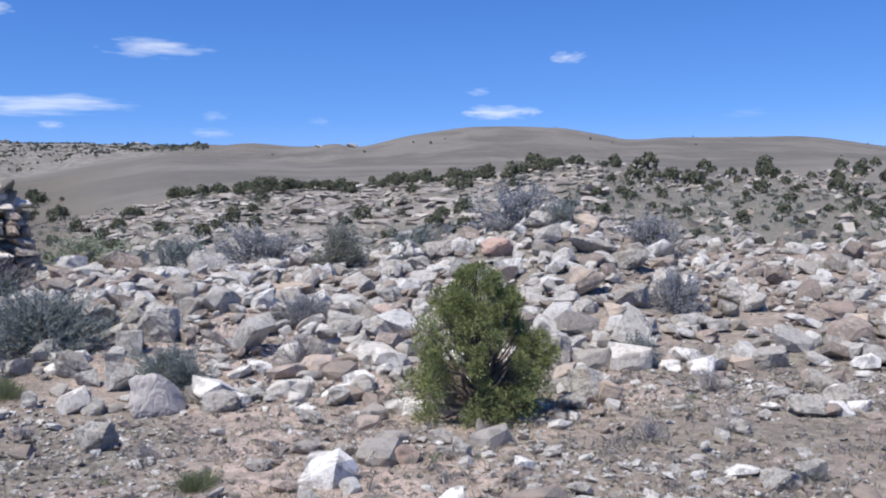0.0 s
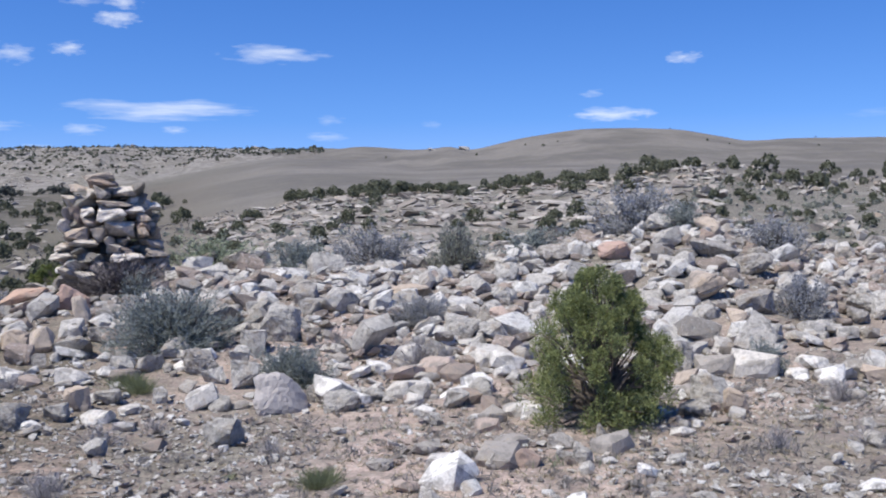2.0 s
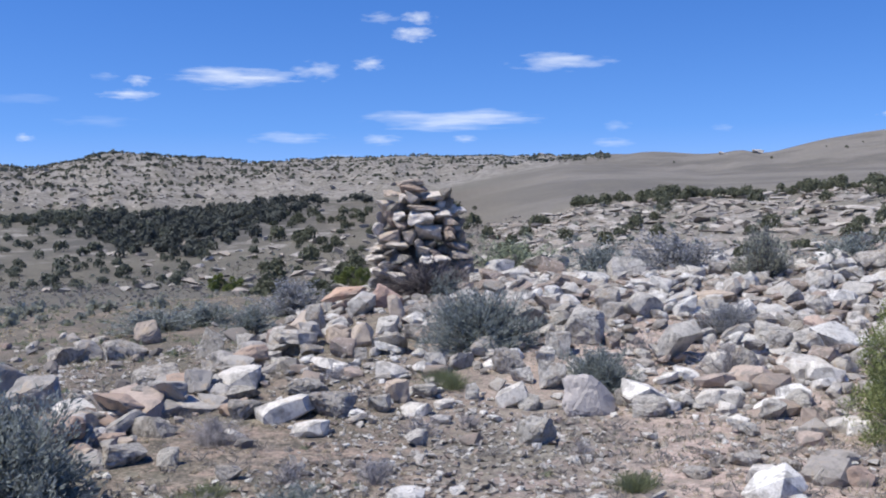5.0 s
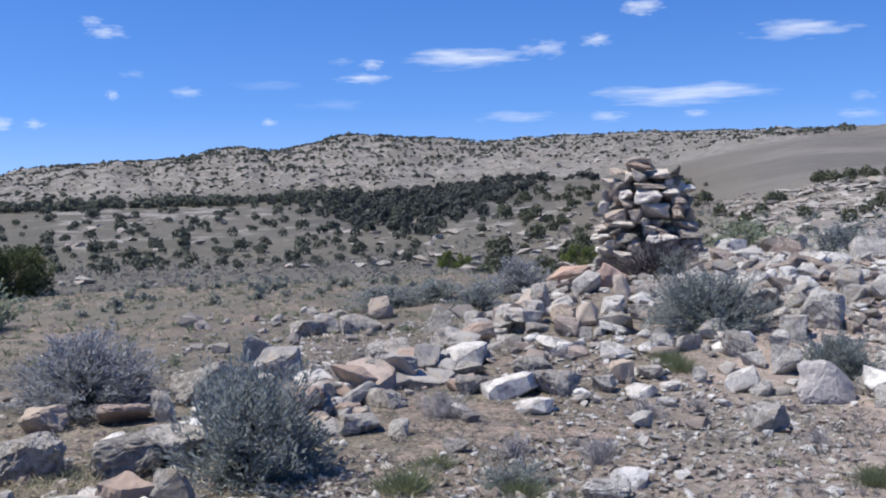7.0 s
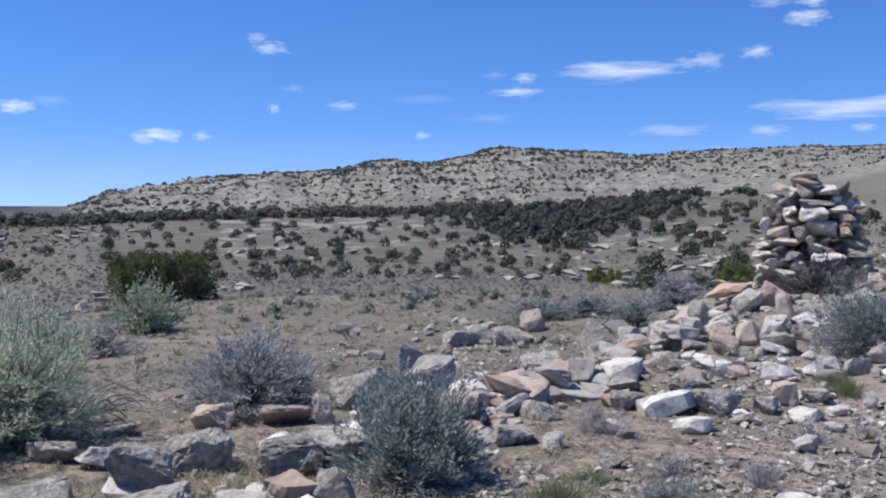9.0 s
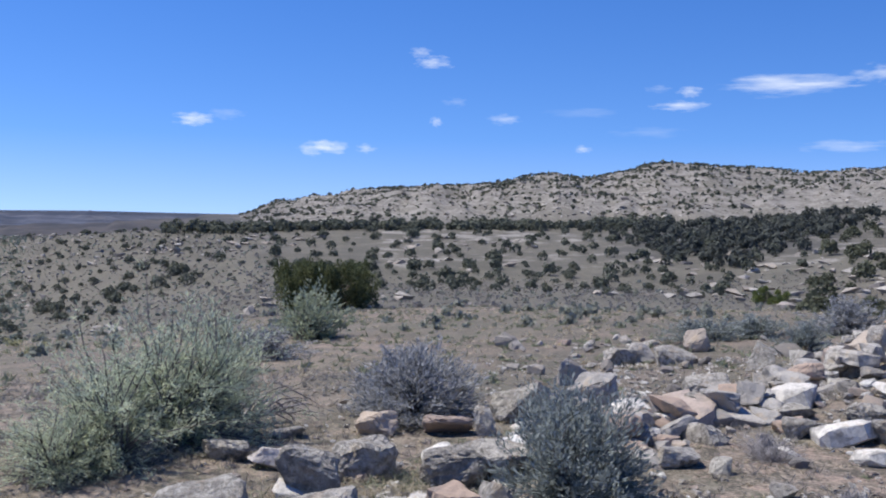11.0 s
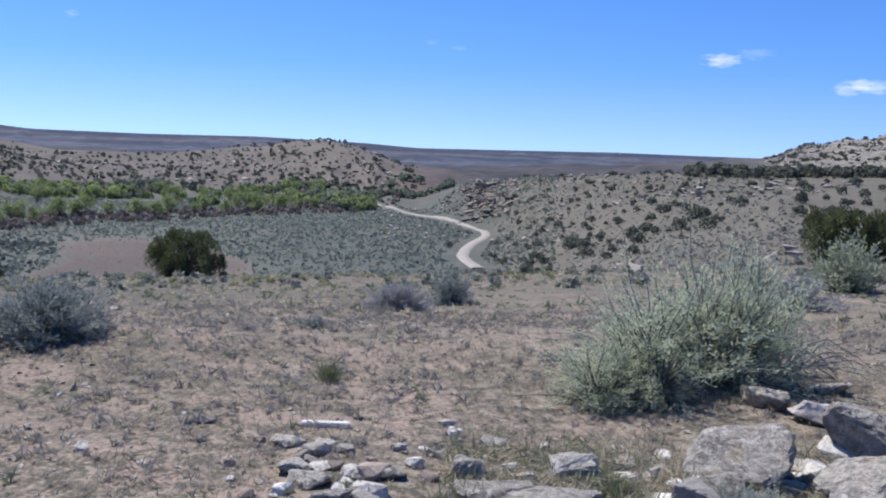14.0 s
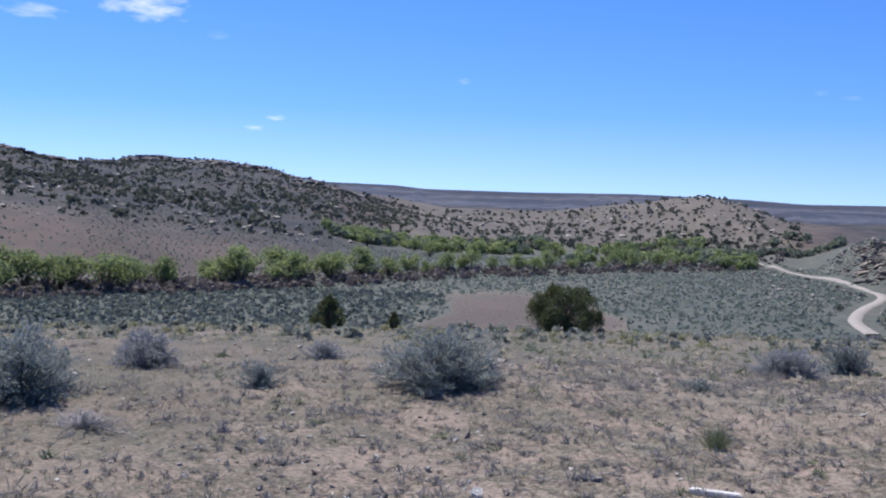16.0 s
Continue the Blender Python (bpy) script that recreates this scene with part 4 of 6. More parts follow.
# ---- the ground: one sheet to the horizon ----
def build_ground():
    a = np.concatenate([np.arange(-130, -32, 2.0), np.arange(-32, 136, 0.44), np.arange(136, 230, 2.0)])
    r = [0.0, 0.7]
    while r[-1] < 4700:
        r.append(r[-1] + min(max(0.1, 0.03 * r[-1]), 60))
    r = np.array(r)
    A, Rr = np.meshgrid(a, r)
    x, y = polar(A, Rr)
    z = height(x, y)
    n, k = len(a), len(r)
    v = np.stack([x, y, z], 2).reshape(-1, 3)
    i, j = np.meshgrid(np.arange(k - 1), np.arange(n), indexing="ij")
    j2 = (j + 1) % n
    f = np.stack([i * n + j, (i + 1) * n + j, (i + 1) * n + j2, i * n + j2], 2).reshape(-1, 4)
    me = mesh_from("ground", v, f[:, ::-1], GROUND, flat=False)
    rough = fbm(x, y, 40, 3, 21) * 0.25
    bank = np.interp(A, BEARINGS, BANK_Z) * smooth(8, 11, Rr) * (1 - smooth(19, 22, Rr))
    ledges = (1 - smooth(17, 24, A)) * smooth(-9, -5, A) * smooth(58, 66, Rr) * (1 - smooth(165, 190, Rr))
    right = (1 - smooth(-10, -6, A)) * smooth(60, 90, Rr) * (1 - smooth(160, 220, Rr))
    mesa = smooth(11, 17, A) * (1 - smooth(62, 68, A)) * smooth(520, 620, Rr) * (1 - smooth(1150, 1300, Rr))
    sides = smooth(24, 30, A) * (1 - smooth(54, 64, A)) * smooth(190, 220, Rr) * (1 - smooth(400, 430, Rr))
    knob = smooth(76, 78, A) * (1 - smooth(81, 83, A)) * smooth(410, 440, Rr) * (1 - smooth(560, 600, Rr))
    left = smooth(83, 88, A) * smooth(700, 760, Rr) * (1 - smooth(1400, 1800, Rr)) + smooth(104, 110, A) * smooth(470, 560, Rr) * (1 - smooth(700, 760, Rr))
    rock = (0.3 * bank + 0.5 * ledges + 0.24 * right + 0.52 * mesa + 0.36 * sides + 0.5 * knob + 0.16 * left) * (1 + 1.2 * rough)
    flat = smooth(76, 81, A) * (1 - smooth(130, 150, A)) * smooth(130, 200, Rr) * (1 - smooth(600, 720, Rr))
    hillock = hillock_at(A, Rr)
    green = np.clip(flat * (1 - hillock * 1.3) + 0.25 * fbm(x, y, 60, 3, 31) * flat, 0, 1) * (1 - 0.9 * smooth(106, 111, A) * smooth(320, 350, Rr))
    pink = (1 - smooth(20, 30, Rr)) * (0.08 + 0.7 * (1 - smooth(22, 44, A)) + 0.55 * fbm(x, y, 3.5, 3, 41)) * smooth(1.5, 5, Rr) + 0.2 * hillock + 0.5 * np.exp(-((A - 5) / 10) ** 4 - ((Rr - 7.6) / 1.4) ** 4)
    barren = np.maximum((1 - smooth(14, 25, A)) * smooth(170, 220, Rr), 0.72 * smooth(24, 34, A) * smooth(60, 90, Rr)) * (1 - 0.6 * mesa) * (1 - smooth(76, 82, A)) + smooth(82, 85, A) * (1 - smooth(105, 109, A)) * smooth(640, 740, Rr) * 0.5
    cover = me.color_attributes.new("cover", "FLOAT_COLOR", "POINT")
    cover.data.foreach_set("color", np.clip(np.stack([rock, green, pink, barren], 2), 0, 1).astype(np.float32).ravel())
    wood_and_shade = (smooth(1180, 1350, Rr) * (0.95 + 0.3 * rough) + 0.75 * smooth(600, 800, Rr) * (1 - smooth(1180, 1350, Rr)) * (1 - smooth(80, 83, A))) * smooth(60, 66, A) + 0.18 * smooth(640, 780, Rr) * (1 - smooth(1180, 1350, Rr)) * smooth(88, 95, A) * (1 - smooth(105, 111, A)) * (1 + 1.5 * rough) + 0.85 * smooth(105, 111, A) * smooth(390, 520, Rr) * (1 + rough)
    # gully ground painted dark where a cloud's shadow lies
    wood_and_shade = np.maximum(wood_and_shade, 0.62 * np.exp(-((A - 36.5) / 6.5) ** 4) * smooth(205, 265, Rr) * (1 - smooth(395, 415, Rr)) * (1 + rough))
    rim = smooth(104, 110, A) * smooth(0.72, 0.9, Rr / np.interp(A, BEARINGS, RING_R[5])) * 0.8
    red = 0.8 * hillock + smooth(64, 72, A) * smooth(560, 720, Rr) * (1 - 0.6 * smooth(82, 85, A) * (1 - smooth(105, 109, A)) * (1 - smooth(1150, 1300, Rr))) + smooth(104, 110, A) * smooth(320, 360, Rr)
    swale = np.maximum(smooth(29, 40, A), smooth(16, 24, A)) * smooth(38, 70, Rr) * (1 - smooth(480, 580, Rr)) * (1 - smooth(81, 84, A)) * (0.85 + 0.5 * rough)
    swale = np.maximum(swale, (0.42 * smooth(78, 102, A) * smooth(3, 7, Rr) + 0.6 * smooth(6, 11, Rr) * smooth(18, 30, A) * (1 - 0.65 * smooth(50, 62, A) * (1 - smooth(12, 22, Rr)))) * (1 - smooth(60, 90, Rr)) * (0.85 + 0.5 * fbm(x, y, 5, 3, 45)))
    growth = me.color_attributes.new("growth", "FLOAT_COLOR", "POINT")
    growth.data.foreach_set("color", np.clip(np.stack([np.maximum(wood_and_shade, rim), red, np.maximum(smooth(17, 30, A), smooth(16, 24, A) * smooth(24, 40, Rr)) * (1 - smooth(420, 500, Rr)) * (1 - smooth(76, 80, A) * smooth(60, 110, Rr)) * smooth(1, 4, Rr), swale], 2), 0, 1).astype(np.float32).ravel())
    return tagged(new("ground", me), "dry pinkish desert ground with grey hills and mesas", "ground", kind="structure")


build_ground()


ROAD_LINE = np.array([(79.25, 237), (79.92, 255), (80.25, 271), (80.09, 296), (79.71, 322), (79.19, 347), (78.9, 373), (79.07, 398), (79.75, 419), (80.8, 445), (82.7, 497), (84.3, 540), (85.6, 590), (86.3, 630)])


def off_road(a, r):
    """Whether a place is clear of the road."""
    t = np.linspace(0, len(ROAD_LINE) - 1, 120)
    lx, ly = polar(np.interp(t, np.arange(len(ROAD_LINE)), ROAD_LINE[:, 0]), np.interp(t, np.arange(len(ROAD_LINE)), ROAD_LINE[:, 1]))
    x, y = polar(np.asarray(a, dtype=float), np.asarray(r, dtype=float))
    return np.min(np.hypot(x[:, None] - lx[None], y[:, None] - ly[None]), axis=1) > 5.0


def build_road():
    way = ROAD_LINE
    t = np.linspace(0, len(way) - 1, 160)
    a, r = np.interp(t, np.arange(len(way)), way[:, 0]), np.interp(t, np.arange(len(way)), way[:, 1])
    x, y = polar(a, r)
    k = np.ones(7) / 7
    x, y = (np.convolve(np.pad(q, 3, mode="edge"), k, mode="valid") for q in (x, y))
    way = unit(np.stack([np.gradient(x), np.gradient(y)], 1))
    side = np.stack([-way[:, 1], way[:, 0]], 1)
    rows = []
    for s, up in ((-1.8, -0.15), (-1.4, 0.26), (0, 0.3), (1.4, 0.26), (1.8, -0.15)):
        px, py = x + side[:, 0] * s, y + side[:, 1] * s
        rows.append(np.stack([px, py, height(px, py) + up], 1))
    v = np.stack(rows, 1).reshape(-1, 3)
    i, j = np.meshgrid(np.arange(len(x) - 1), np.arange(4), indexing="ij")
    f = np.stack([i * 5 + j, i * 5 + j + 1, (i + 1) * 5 + j + 1, (i + 1) * 5 + j], 2).reshape(-1, 4)
    tagged(new("road", mesh_from("road", v, f, ROAD, False)), "pale unpaved dirt road winding through the valley", "road", kind="structure")


build_road()


# ---- clouds ----
def build_clouds():
    turn, out = np.meshgrid(np.linspace(0, 2 * math.pi, 24, endpoint=False), np.linspace(0.0, 1.0, 6)[1:], indexing="ij")
    v = np.stack([out * np.cos(turn), -0.12 * (1 - out ** 2), out * np.sin(turn)], 2).reshape(-1, 3)
    v = np.vstack([v, [[0, -0.12, 0]]])
    f = []
    for i in range(24):
        i2 = (i + 1) % 24
        f.append([120, i * 5, i2 * 5, i2 * 5])
        for j in range(4):
            f.append([i * 5 + j, i * 5 + j + 1, i2 * 5 + j + 1, i2 * 5 + j])
    tri = [q[:3] for q in f if q[2] == q[3]] + [p for q in f if q[2] != q[3] for p in (q[:3], [q[0], q[2], q[3]])]
    me = mesh_from("cloud", v, tri, CLOUD, False)
    for a, e, w, h, thick in CLOUDS_EAST + CLOUDS_NORTH + CLOUDS_WEST:
        ob = new("cloud", me)
        ob.color = (1, 1, 1, thick)
        d, t = 4400.0, radians(e)
        x, y = polar(np.array(a), d * math.cos(t))
        ob.matrix_basis = Matrix.Translation((x, y, 1.6 + d * math.sin(t))) @ pose(0, 0, 0, 0, 0, a) @ pose(0, 0, 0, e) @ Matrix.Diagonal((d * radians(w) * 0.74, d * radians(w) * 0.3, d * radians(h) * 0.8, 1))
        tagged(ob, "small thin white fair-weather cloud in the blue sky", "cloud", "clouds in the sky", "structure")


build_clouds()

# ---- rubble of the ruin ----
PLAIN = [hull_stone(200 + i, (0.3, 0.4, 0.5, 0.62)[i % 4], 26, 0, 0.3) for i in range(14)]
CHIPS = [hull_stone(100 + i, (0.3, 0.4, 0.5, 0.62)[i % 4], 36, 0, 0.3) for i in range(12)]
PEBBLES = [hull_stone(300 + i, 0.45, 9, 0, 0.4) for i in range(8)]
SLABS = [hull_stone(400 + i, 0.3, 12, 0) for i in range(8)]


def build_rubble():
    rng = np.random.default_rng(11)
    n = 27000
    a, r = rng.uniform(-32, 50, n), np.sqrt(rng.uniform(5.0 ** 2, 20 ** 2, n))
    x, y = polar(a, r)
    bz = np.interp(a, BEARINGS, BANK_Z)
    br = np.interp(a, BEARINGS, BANK_R)
    # thick on the bank and along the line of the fallen wall, thin on the flat
    want = 0.05 + 0.85 * smooth(0.5, 0.68, r / br) * (1 - smooth(1.08, 1.2, r / br)) * smooth(0.1, 0.5, bz)
    wall_r = np.interp(a, [26, 33, 38, 44, 50], [13.6, 11.6, 10.2, 8.2, 7.0])
    along = np.exp(-((r - wall_r) / 0.85) ** 2) * (a > 27)
    want = np.where(a > 24, want * (1 - 0.45 * smooth(24, 27, a)), want)
    want = np.maximum(want, np.where(a > 33, 0.85, 0.45) * along)
    want = np.where((r < br * 0.52) & (a < 30), (0.2 + 0.24 * (fbm(x, y, 1.6, 2, 77) > 0.1)) * (1 - 0.62 * smooth(4, 12, a)), want)
    want = np.where((a > 13) & (r < 0.7 * br) & (a < 36), want * 0.3, want)
    want = want * np.where(a < -8, np.where(r < 13, 0.32, 0.5), 1.0)
    keep = rng.uniform(0, 1, n) < want * (0.75 + 0.5 * fbm(x, y, 2.0, 2, 78))
    keep &= np.hypot(x - 0.27, y - 8.15) > 0.38
    for bx, by, w, h, kind in BANK_TOP + BANK_RIGHT + BANK_FOOT + BANK_LEFT + CAIRN_FOOT + BANK_EAST + WALL_STONES:
        keep &= np.hypot(x - bx, y - by) > 0.5 * w
    keep &= np.hypot(x + 5.75, y - 12.7) > 0.75
    x, y, r, a, along = x[keep], y[keep], r[keep], a[keep], along[keep]
    size = np.clip(rng.lognormal(-1.98, 0.52, len(x)), 0.045, 0.5) * np.where(r < 8.2, 0.75, 1.0) * (1 + 0.35 * along)
    bank = thing("rubble_bank", Matrix(), "bank of tumbled pale limestone rubble round a ruin", "rubble")
    order = np.argsort(r - 14 * (size > 0.16))
    near, rest = order[:300], order[300:]
    shared = [mesh_from("stone", v, f, STONE) for v, f in CHIPS]
    zs = height(x, y)
    for i in near:
        m = int(rng.integers(12))
        ob = new("stone", shared[m])
        low = CHIPS[m][0][:, 2].min() * size[i]
        ob.matrix_basis = pose(x[i], y[i], zs[i] - low * 0.62, rng.normal(0, 12), rng.normal(0, 12), rng.uniform(0, 360)) @ Matrix.Scale(size[i], 4)
        ob.parent = bank
    for pick, mat in ((rest[a[rest] < 33], STONE_LOOSE), (rest[a[rest] >= 33], STONE_WALL)):
        me = scatter("loose_rubble", PLAIN, rng, x[pick], y[pick], size[pick], mat, 0.3, 0.3)
        tagged(part("loose_rubble", me, bank), kind="stuff")
    # pebbles and chips of stone over the flat
    n = 84000
    a, r = rng.uniform(-30, 132, n) ** 1.0, rng.uniform(2.5, 15, n)
    x, y = polar(a, r)
    thin = np.where(a > 60, 0.05, np.where(a > 44, 0.25, 1.0))
    keep = (rng.uniform(0, 1, n) < thin * smooth(2.2, 6.0, r) * (0.55 + 0.85 * fbm(x, y, 1.5, 3, 91)))
    x, y = x[keep], y[keep]
    me = scatter("pebbles", PEBBLES, rng, x, y, np.clip(rng.lognormal(-3.2, 0.45, len(x)), 0.018, 0.11), STONE_LOOSE, 0.35, 0.3)
    tagged(new("pebbles", me), "pale limestone chips and pebbles strewn on the soil", "pebbles", kind="stuff")


build_rubble()

LABELS = {"q": ("rough grey limestone boulder blotched with dark lichen", BOULDER_GREY), "p": ("pale weathered limestone boulder with lichen stains", BOULDER_PALE), "b": ("reddish brown sandstone block on the dry soil", STONE_BROWN),
          "d": ("dark grey lichen-covered boulder in the fallen wall", STONE_DARK), "o": ("tan sandstone block among pale rubble", STONE_TAN), "r": ("pinkish orange sandstone slab among pale rubble", STONE_PINK),
          "g": ("large smooth grey limestone slab on the soil", STONE_SLAB)}


def build_boulders():
    rng = random.Random(5)
    seed = 900
    for rows, group, deep in ((BANK_TOP, "boulders on the rubble bank", 0.8), (BANK_RIGHT, "boulders on the rubble bank", 0.8), (BANK_FOOT, "boulders on the rubble bank", 0.85),
                              (BANK_LEFT, "boulders on the rubble bank", 0.8), (CAIRN_FOOT, "boulders below the cairn", 0.8), (BANK_EAST, "boulders on the rubble bank", 0.8), (WALL_STONES, "boulders of the fallen wall", 0.8),
                              (CORNER_BOULDERS, "boulders at the ruin's corner", 0.8),
                              (CORNER_SLABS, "boulders at the ruin's corner", 0.85)):
        for x, y, w, h, kind in rows:
            seed += 1
            label, mat = LABELS[kind]
            me = boulder_mesh("boulder", seed, (w * 1.06, w * deep, h * 1.15), mat)
            ob = new("boulder", me)
            facing = math.degrees(math.atan2(y, x)) - 90
            ob.matrix_basis = pose(x, y, ground_at(x, y) - 0.2 * h, rng.uniform(-7, 7), rng.uniform(-9, 9), facing + rng.uniform(-14, 14))
            tagged(ob, label, "boulder", group)

    # the rest of the fallen wall: flat stones lying close together
    dice = np.random.default_rng(29)
    for i in range(165):
        a = dice.uniform(30, 49)
        r = float(np.interp(a, [26, 33, 38, 44, 50], [13.4, 11.3, 9.9, 8.1, 6.9])) - 0.25
        off = dice.normal(0, 0.5 if i < 105 else 0.3)
        r += off
        x, y = (float(q) for q in polar(np.array(a), r))
        w = float(np.clip(dice.lognormal(-1.35, 0.35), 0.14, 0.5))
        label, mat = LABELS["qdbqdd"[i % 6]]
        ob = new("boulder", boulder_mesh("boulder", 2000 + i, (w, w * dice.uniform(0.6, 0.95), w * dice.uniform(0.35, 0.6)), mat, 2))
        up = 0.1 if i >= 105 and abs(off) < 0.4 else -0.04
        ob.matrix_basis = pose(x, y, ground_at(x, y) + up, dice.normal(0, 10), dice.normal(0, 10), dice.uniform(0, 360))
        tagged(ob, label, "boulder", "boulders of the fallen wall")
    ob = new("boulder", boulder_mesh("boulder", 2090, (0.62, 0.4, 0.17), STONE_PINK))
    ob.matrix_basis = pose(-6.26, 11.66, ground_at(-6.21, 11.57) + 0.12, 4, -5, 28)
    tagged(ob, "flat orange sandstone slab resting on a brown block", "boulder", "boulders below the cairn")
    # two pale rocks on the shoulder of the barren hill
    for a, r, w in ((6.9, 715.0, 6.0), (5.1, 710.0, 8.0)):
        x, y = (float(q) for q in polar(np.array(a), r))
        ob = new("boulder", boulder_mesh("boulder", 2100 + int(w), (w, w * 0.6, w * 0.4), BOULDER_PALE, 2))
        ob.matrix_basis = pose(x, y, ground_at(x, y) - 0.5, 0, 6, 10)
        tagged(ob, "large pale rock on the shoulder of a barren hill", "boulder")


build_boulders()


def build_corner_stones():
    rng = np.random.default_rng(17)
    shared = [mesh_from("stone", v, f, STONE) for v, f in CHIPS]
    pile = thing("stone_scatter", Matrix(), "loose pale stones between the boulders of the ruin's corner", "stones")
    n = 290
    a = rng.uniform(42, 92, n)
    line = np.interp(a, [42, 50, 57, 65, 78, 92], [8.4, 6.9, 6.0, 5.3, 5.2, 5.1])
    r = line + rng.normal(0, 0.55, n)
    x, y = polar(a, r)
    for i in range(n):
        m = int(rng.integers(12))
        size = float(np.clip(rng.lognormal(-2.1, 0.45), 0.05, 0.32)) * (1.0 if a[i] < 68 else 0.6)
        ob = new("stone", shared[m])
        low = CHIPS[m][0][:, 2].min() * size
        ob.matrix_basis = pose(x[i], y[i], ground_at(x[i], y[i]) - low * 0.6, rng.normal(0, 12), rng.normal(0, 12), rng.uniform(0, 360)) @ Matrix.Scale(size, 4)
        ob.parent = pile


build_corner_stones()


# ---- the cairn: a stack of flat stones, hollow in front ----
# left and right edge, top and bottom of each stone in centimetres, seen from the front; material
CAIRN_HEAD = [
    (-37, 4, 140, 150, "t"), (-29, 7, 130, 142, "b"), (-51, -28, 127, 137, "t"), (-31, -21, 117, 133, "l"), (-20, -2, 114, 132, "l"), (2, 33, 119, 133, "l"), (25, 41, 122, 138, "g"),
    (-61, -39, 106, 121, "l"), (-45, -23, 105, 117, "g"), (-20, 25, 106, 115, "b"), (26, 41, 109, 125, "g"), (-59, -47, 88, 106, "l"), (-47, -29, 84, 105, "b"), (-39, -22, 92, 109, "l"), (-19, 16, 86, 108, "l"),
    (15, 41, 96, 106, "l"), (41, 59, 101, 111, "l"),
]
CAIRN_MIDDLE = [
    (-69, -45, 73, 90, "l"), (-37, -16, 80, 92, "t"), (29, 49, 86, 98, "t"), (-10, 26, 67, 86, "l"), (-57, -26, 63, 79, "t"), (-25, -8, 62, 80, "t"), (31, 45, 64, 78, "t"), (45, 57, 64, 84, "g"),
    (-53, -18, 54, 65, "l"), (-10, 4, 54, 66, "l"), (4, 20, 54, 65, "g"), (33, 66, 51, 62, "t"), (-49, -33, 44, 54, "g"), (-69, -51, 49, 60, "l"), (28, 44, 72, 88, "b"), (47, 60, 82, 96, "g"),
]
CAIRN_FOOT_STONES = [
    (-75, -47, 37, 49, "l"), (-45, -12, 35, 48, "g"), (-8, 12, 43, 56, "l"), (10, 26, 44, 54, "b"), (-4, 37, 33, 48, "l"), (37, 70, 39, 51, "t"), (-61, -33, 27, 38, "l"), (39, 64, 29, 40, "t"), (49, 70, 19, 31, "l"),
    (43, 70, 6, 23, "t"), (-66, -45, 14, 28, "l"), (-74, -54, 2, 16, "g"), (-33, -8, 22, 36, "t"), (16, 41, 14, 31, "l"), (-45, -20, 6, 22, "l"), (-12, 14, 8, 22, "g"), (20, 45, 2, 14, "l"), (46, 74, -2, 9, "g"), (-30, 2, -2, 8, "l"),
]


def build_cairn(x, y):
    rng = np.random.default_rng(12)
    facing = math.degrees(math.atan2(y, x)) - 90
    cairn = thing("stone_cairn", pose(x, y, ground_at(x, y) - 0.02, 0, 0, facing), "tall tapering cairn of stacked pale flat stones", "cairn")
    mats = {"l": CAIRN_STONE, "t": CAIRN_TAN, "g": BOULDER_GREY, "b": STONE_BROWN}
    shared = {key: [boulder_mesh("stone", 700 + 20 * j + i, (1, 1, 1), mat, 2, 0.16) for i in range(6)] for j, (key, mat) in enumerate(mats.items())}

    def lay(px, py, pz, w, d, h, key, turn=0.0, tip=0.0):
        ob = new("stone", shared[key][int(rng.integers(6))])
        ob.matrix_basis = pose(px, py, pz, rng.normal(-4, 4), tip, turn) @ Matrix.Diagonal((w, d, h, 1))
        ob.parent = cairn

    for x0, x1, z0, z1, key in CAIRN_HEAD + CAIRN_MIDDLE + CAIRN_FOOT_STONES:
        mid, level = (x0 + x1) / 200, z0 / 100
        round_corner = 0.10 * (mid / 0.5) ** 2
        front = -0.40 + 0.15 * level + round_corner + rng.normal(0, 0.025)
        deep = rng.uniform(0.28, 0.38)
        lay(mid, front + deep / 2 - 0.12, level - 0.012, (x1 - x0) / 100 * 1.06, deep, (z1 - z0) / 100 * 1.1, key, rng.normal(0, 7) + 32 * mid, rng.normal(0, 3))
    # the stones behind the face, course by course, which leave the cleft in the middle open
    level = 0.0
    while level < 1.16:
        h, half = rng.uniform(0.11, 0.17), 0.66 - 0.27 * level
        for i in range(3):
            for deep in (0.16, 0.42):
                px = -half + (i + 0.5) * half * 2 / 3
                lay(px + rng.normal(0, 0.02), deep * (1 - 0.25 * level) + rng.normal(0, 0.02), level, half * 0.7, 0.33, h * 1.08, "tglt"[int(rng.integers(4))], rng.normal(0, 9), rng.normal(0, 3))
        for side in (-1, 1):
            lay(side * (half - 0.05), -0.06, level, 0.3, 0.34, h * 1.08, "tgl"[int(rng.integers(3))], 85 + rng.normal(0, 8), rng.normal(0, 3))
        level += h
    for i in range(6):
        lay(rng.uniform(-0.26, 0.26), rng.uniform(0.0, 0.25), 1.12 + 0.02 * i, rng.uniform(0.22, 0.34), 0.28, 0.1, "tl"[i % 2], rng.uniform(0, 360))


build_cairn(-5.92, 13.33)


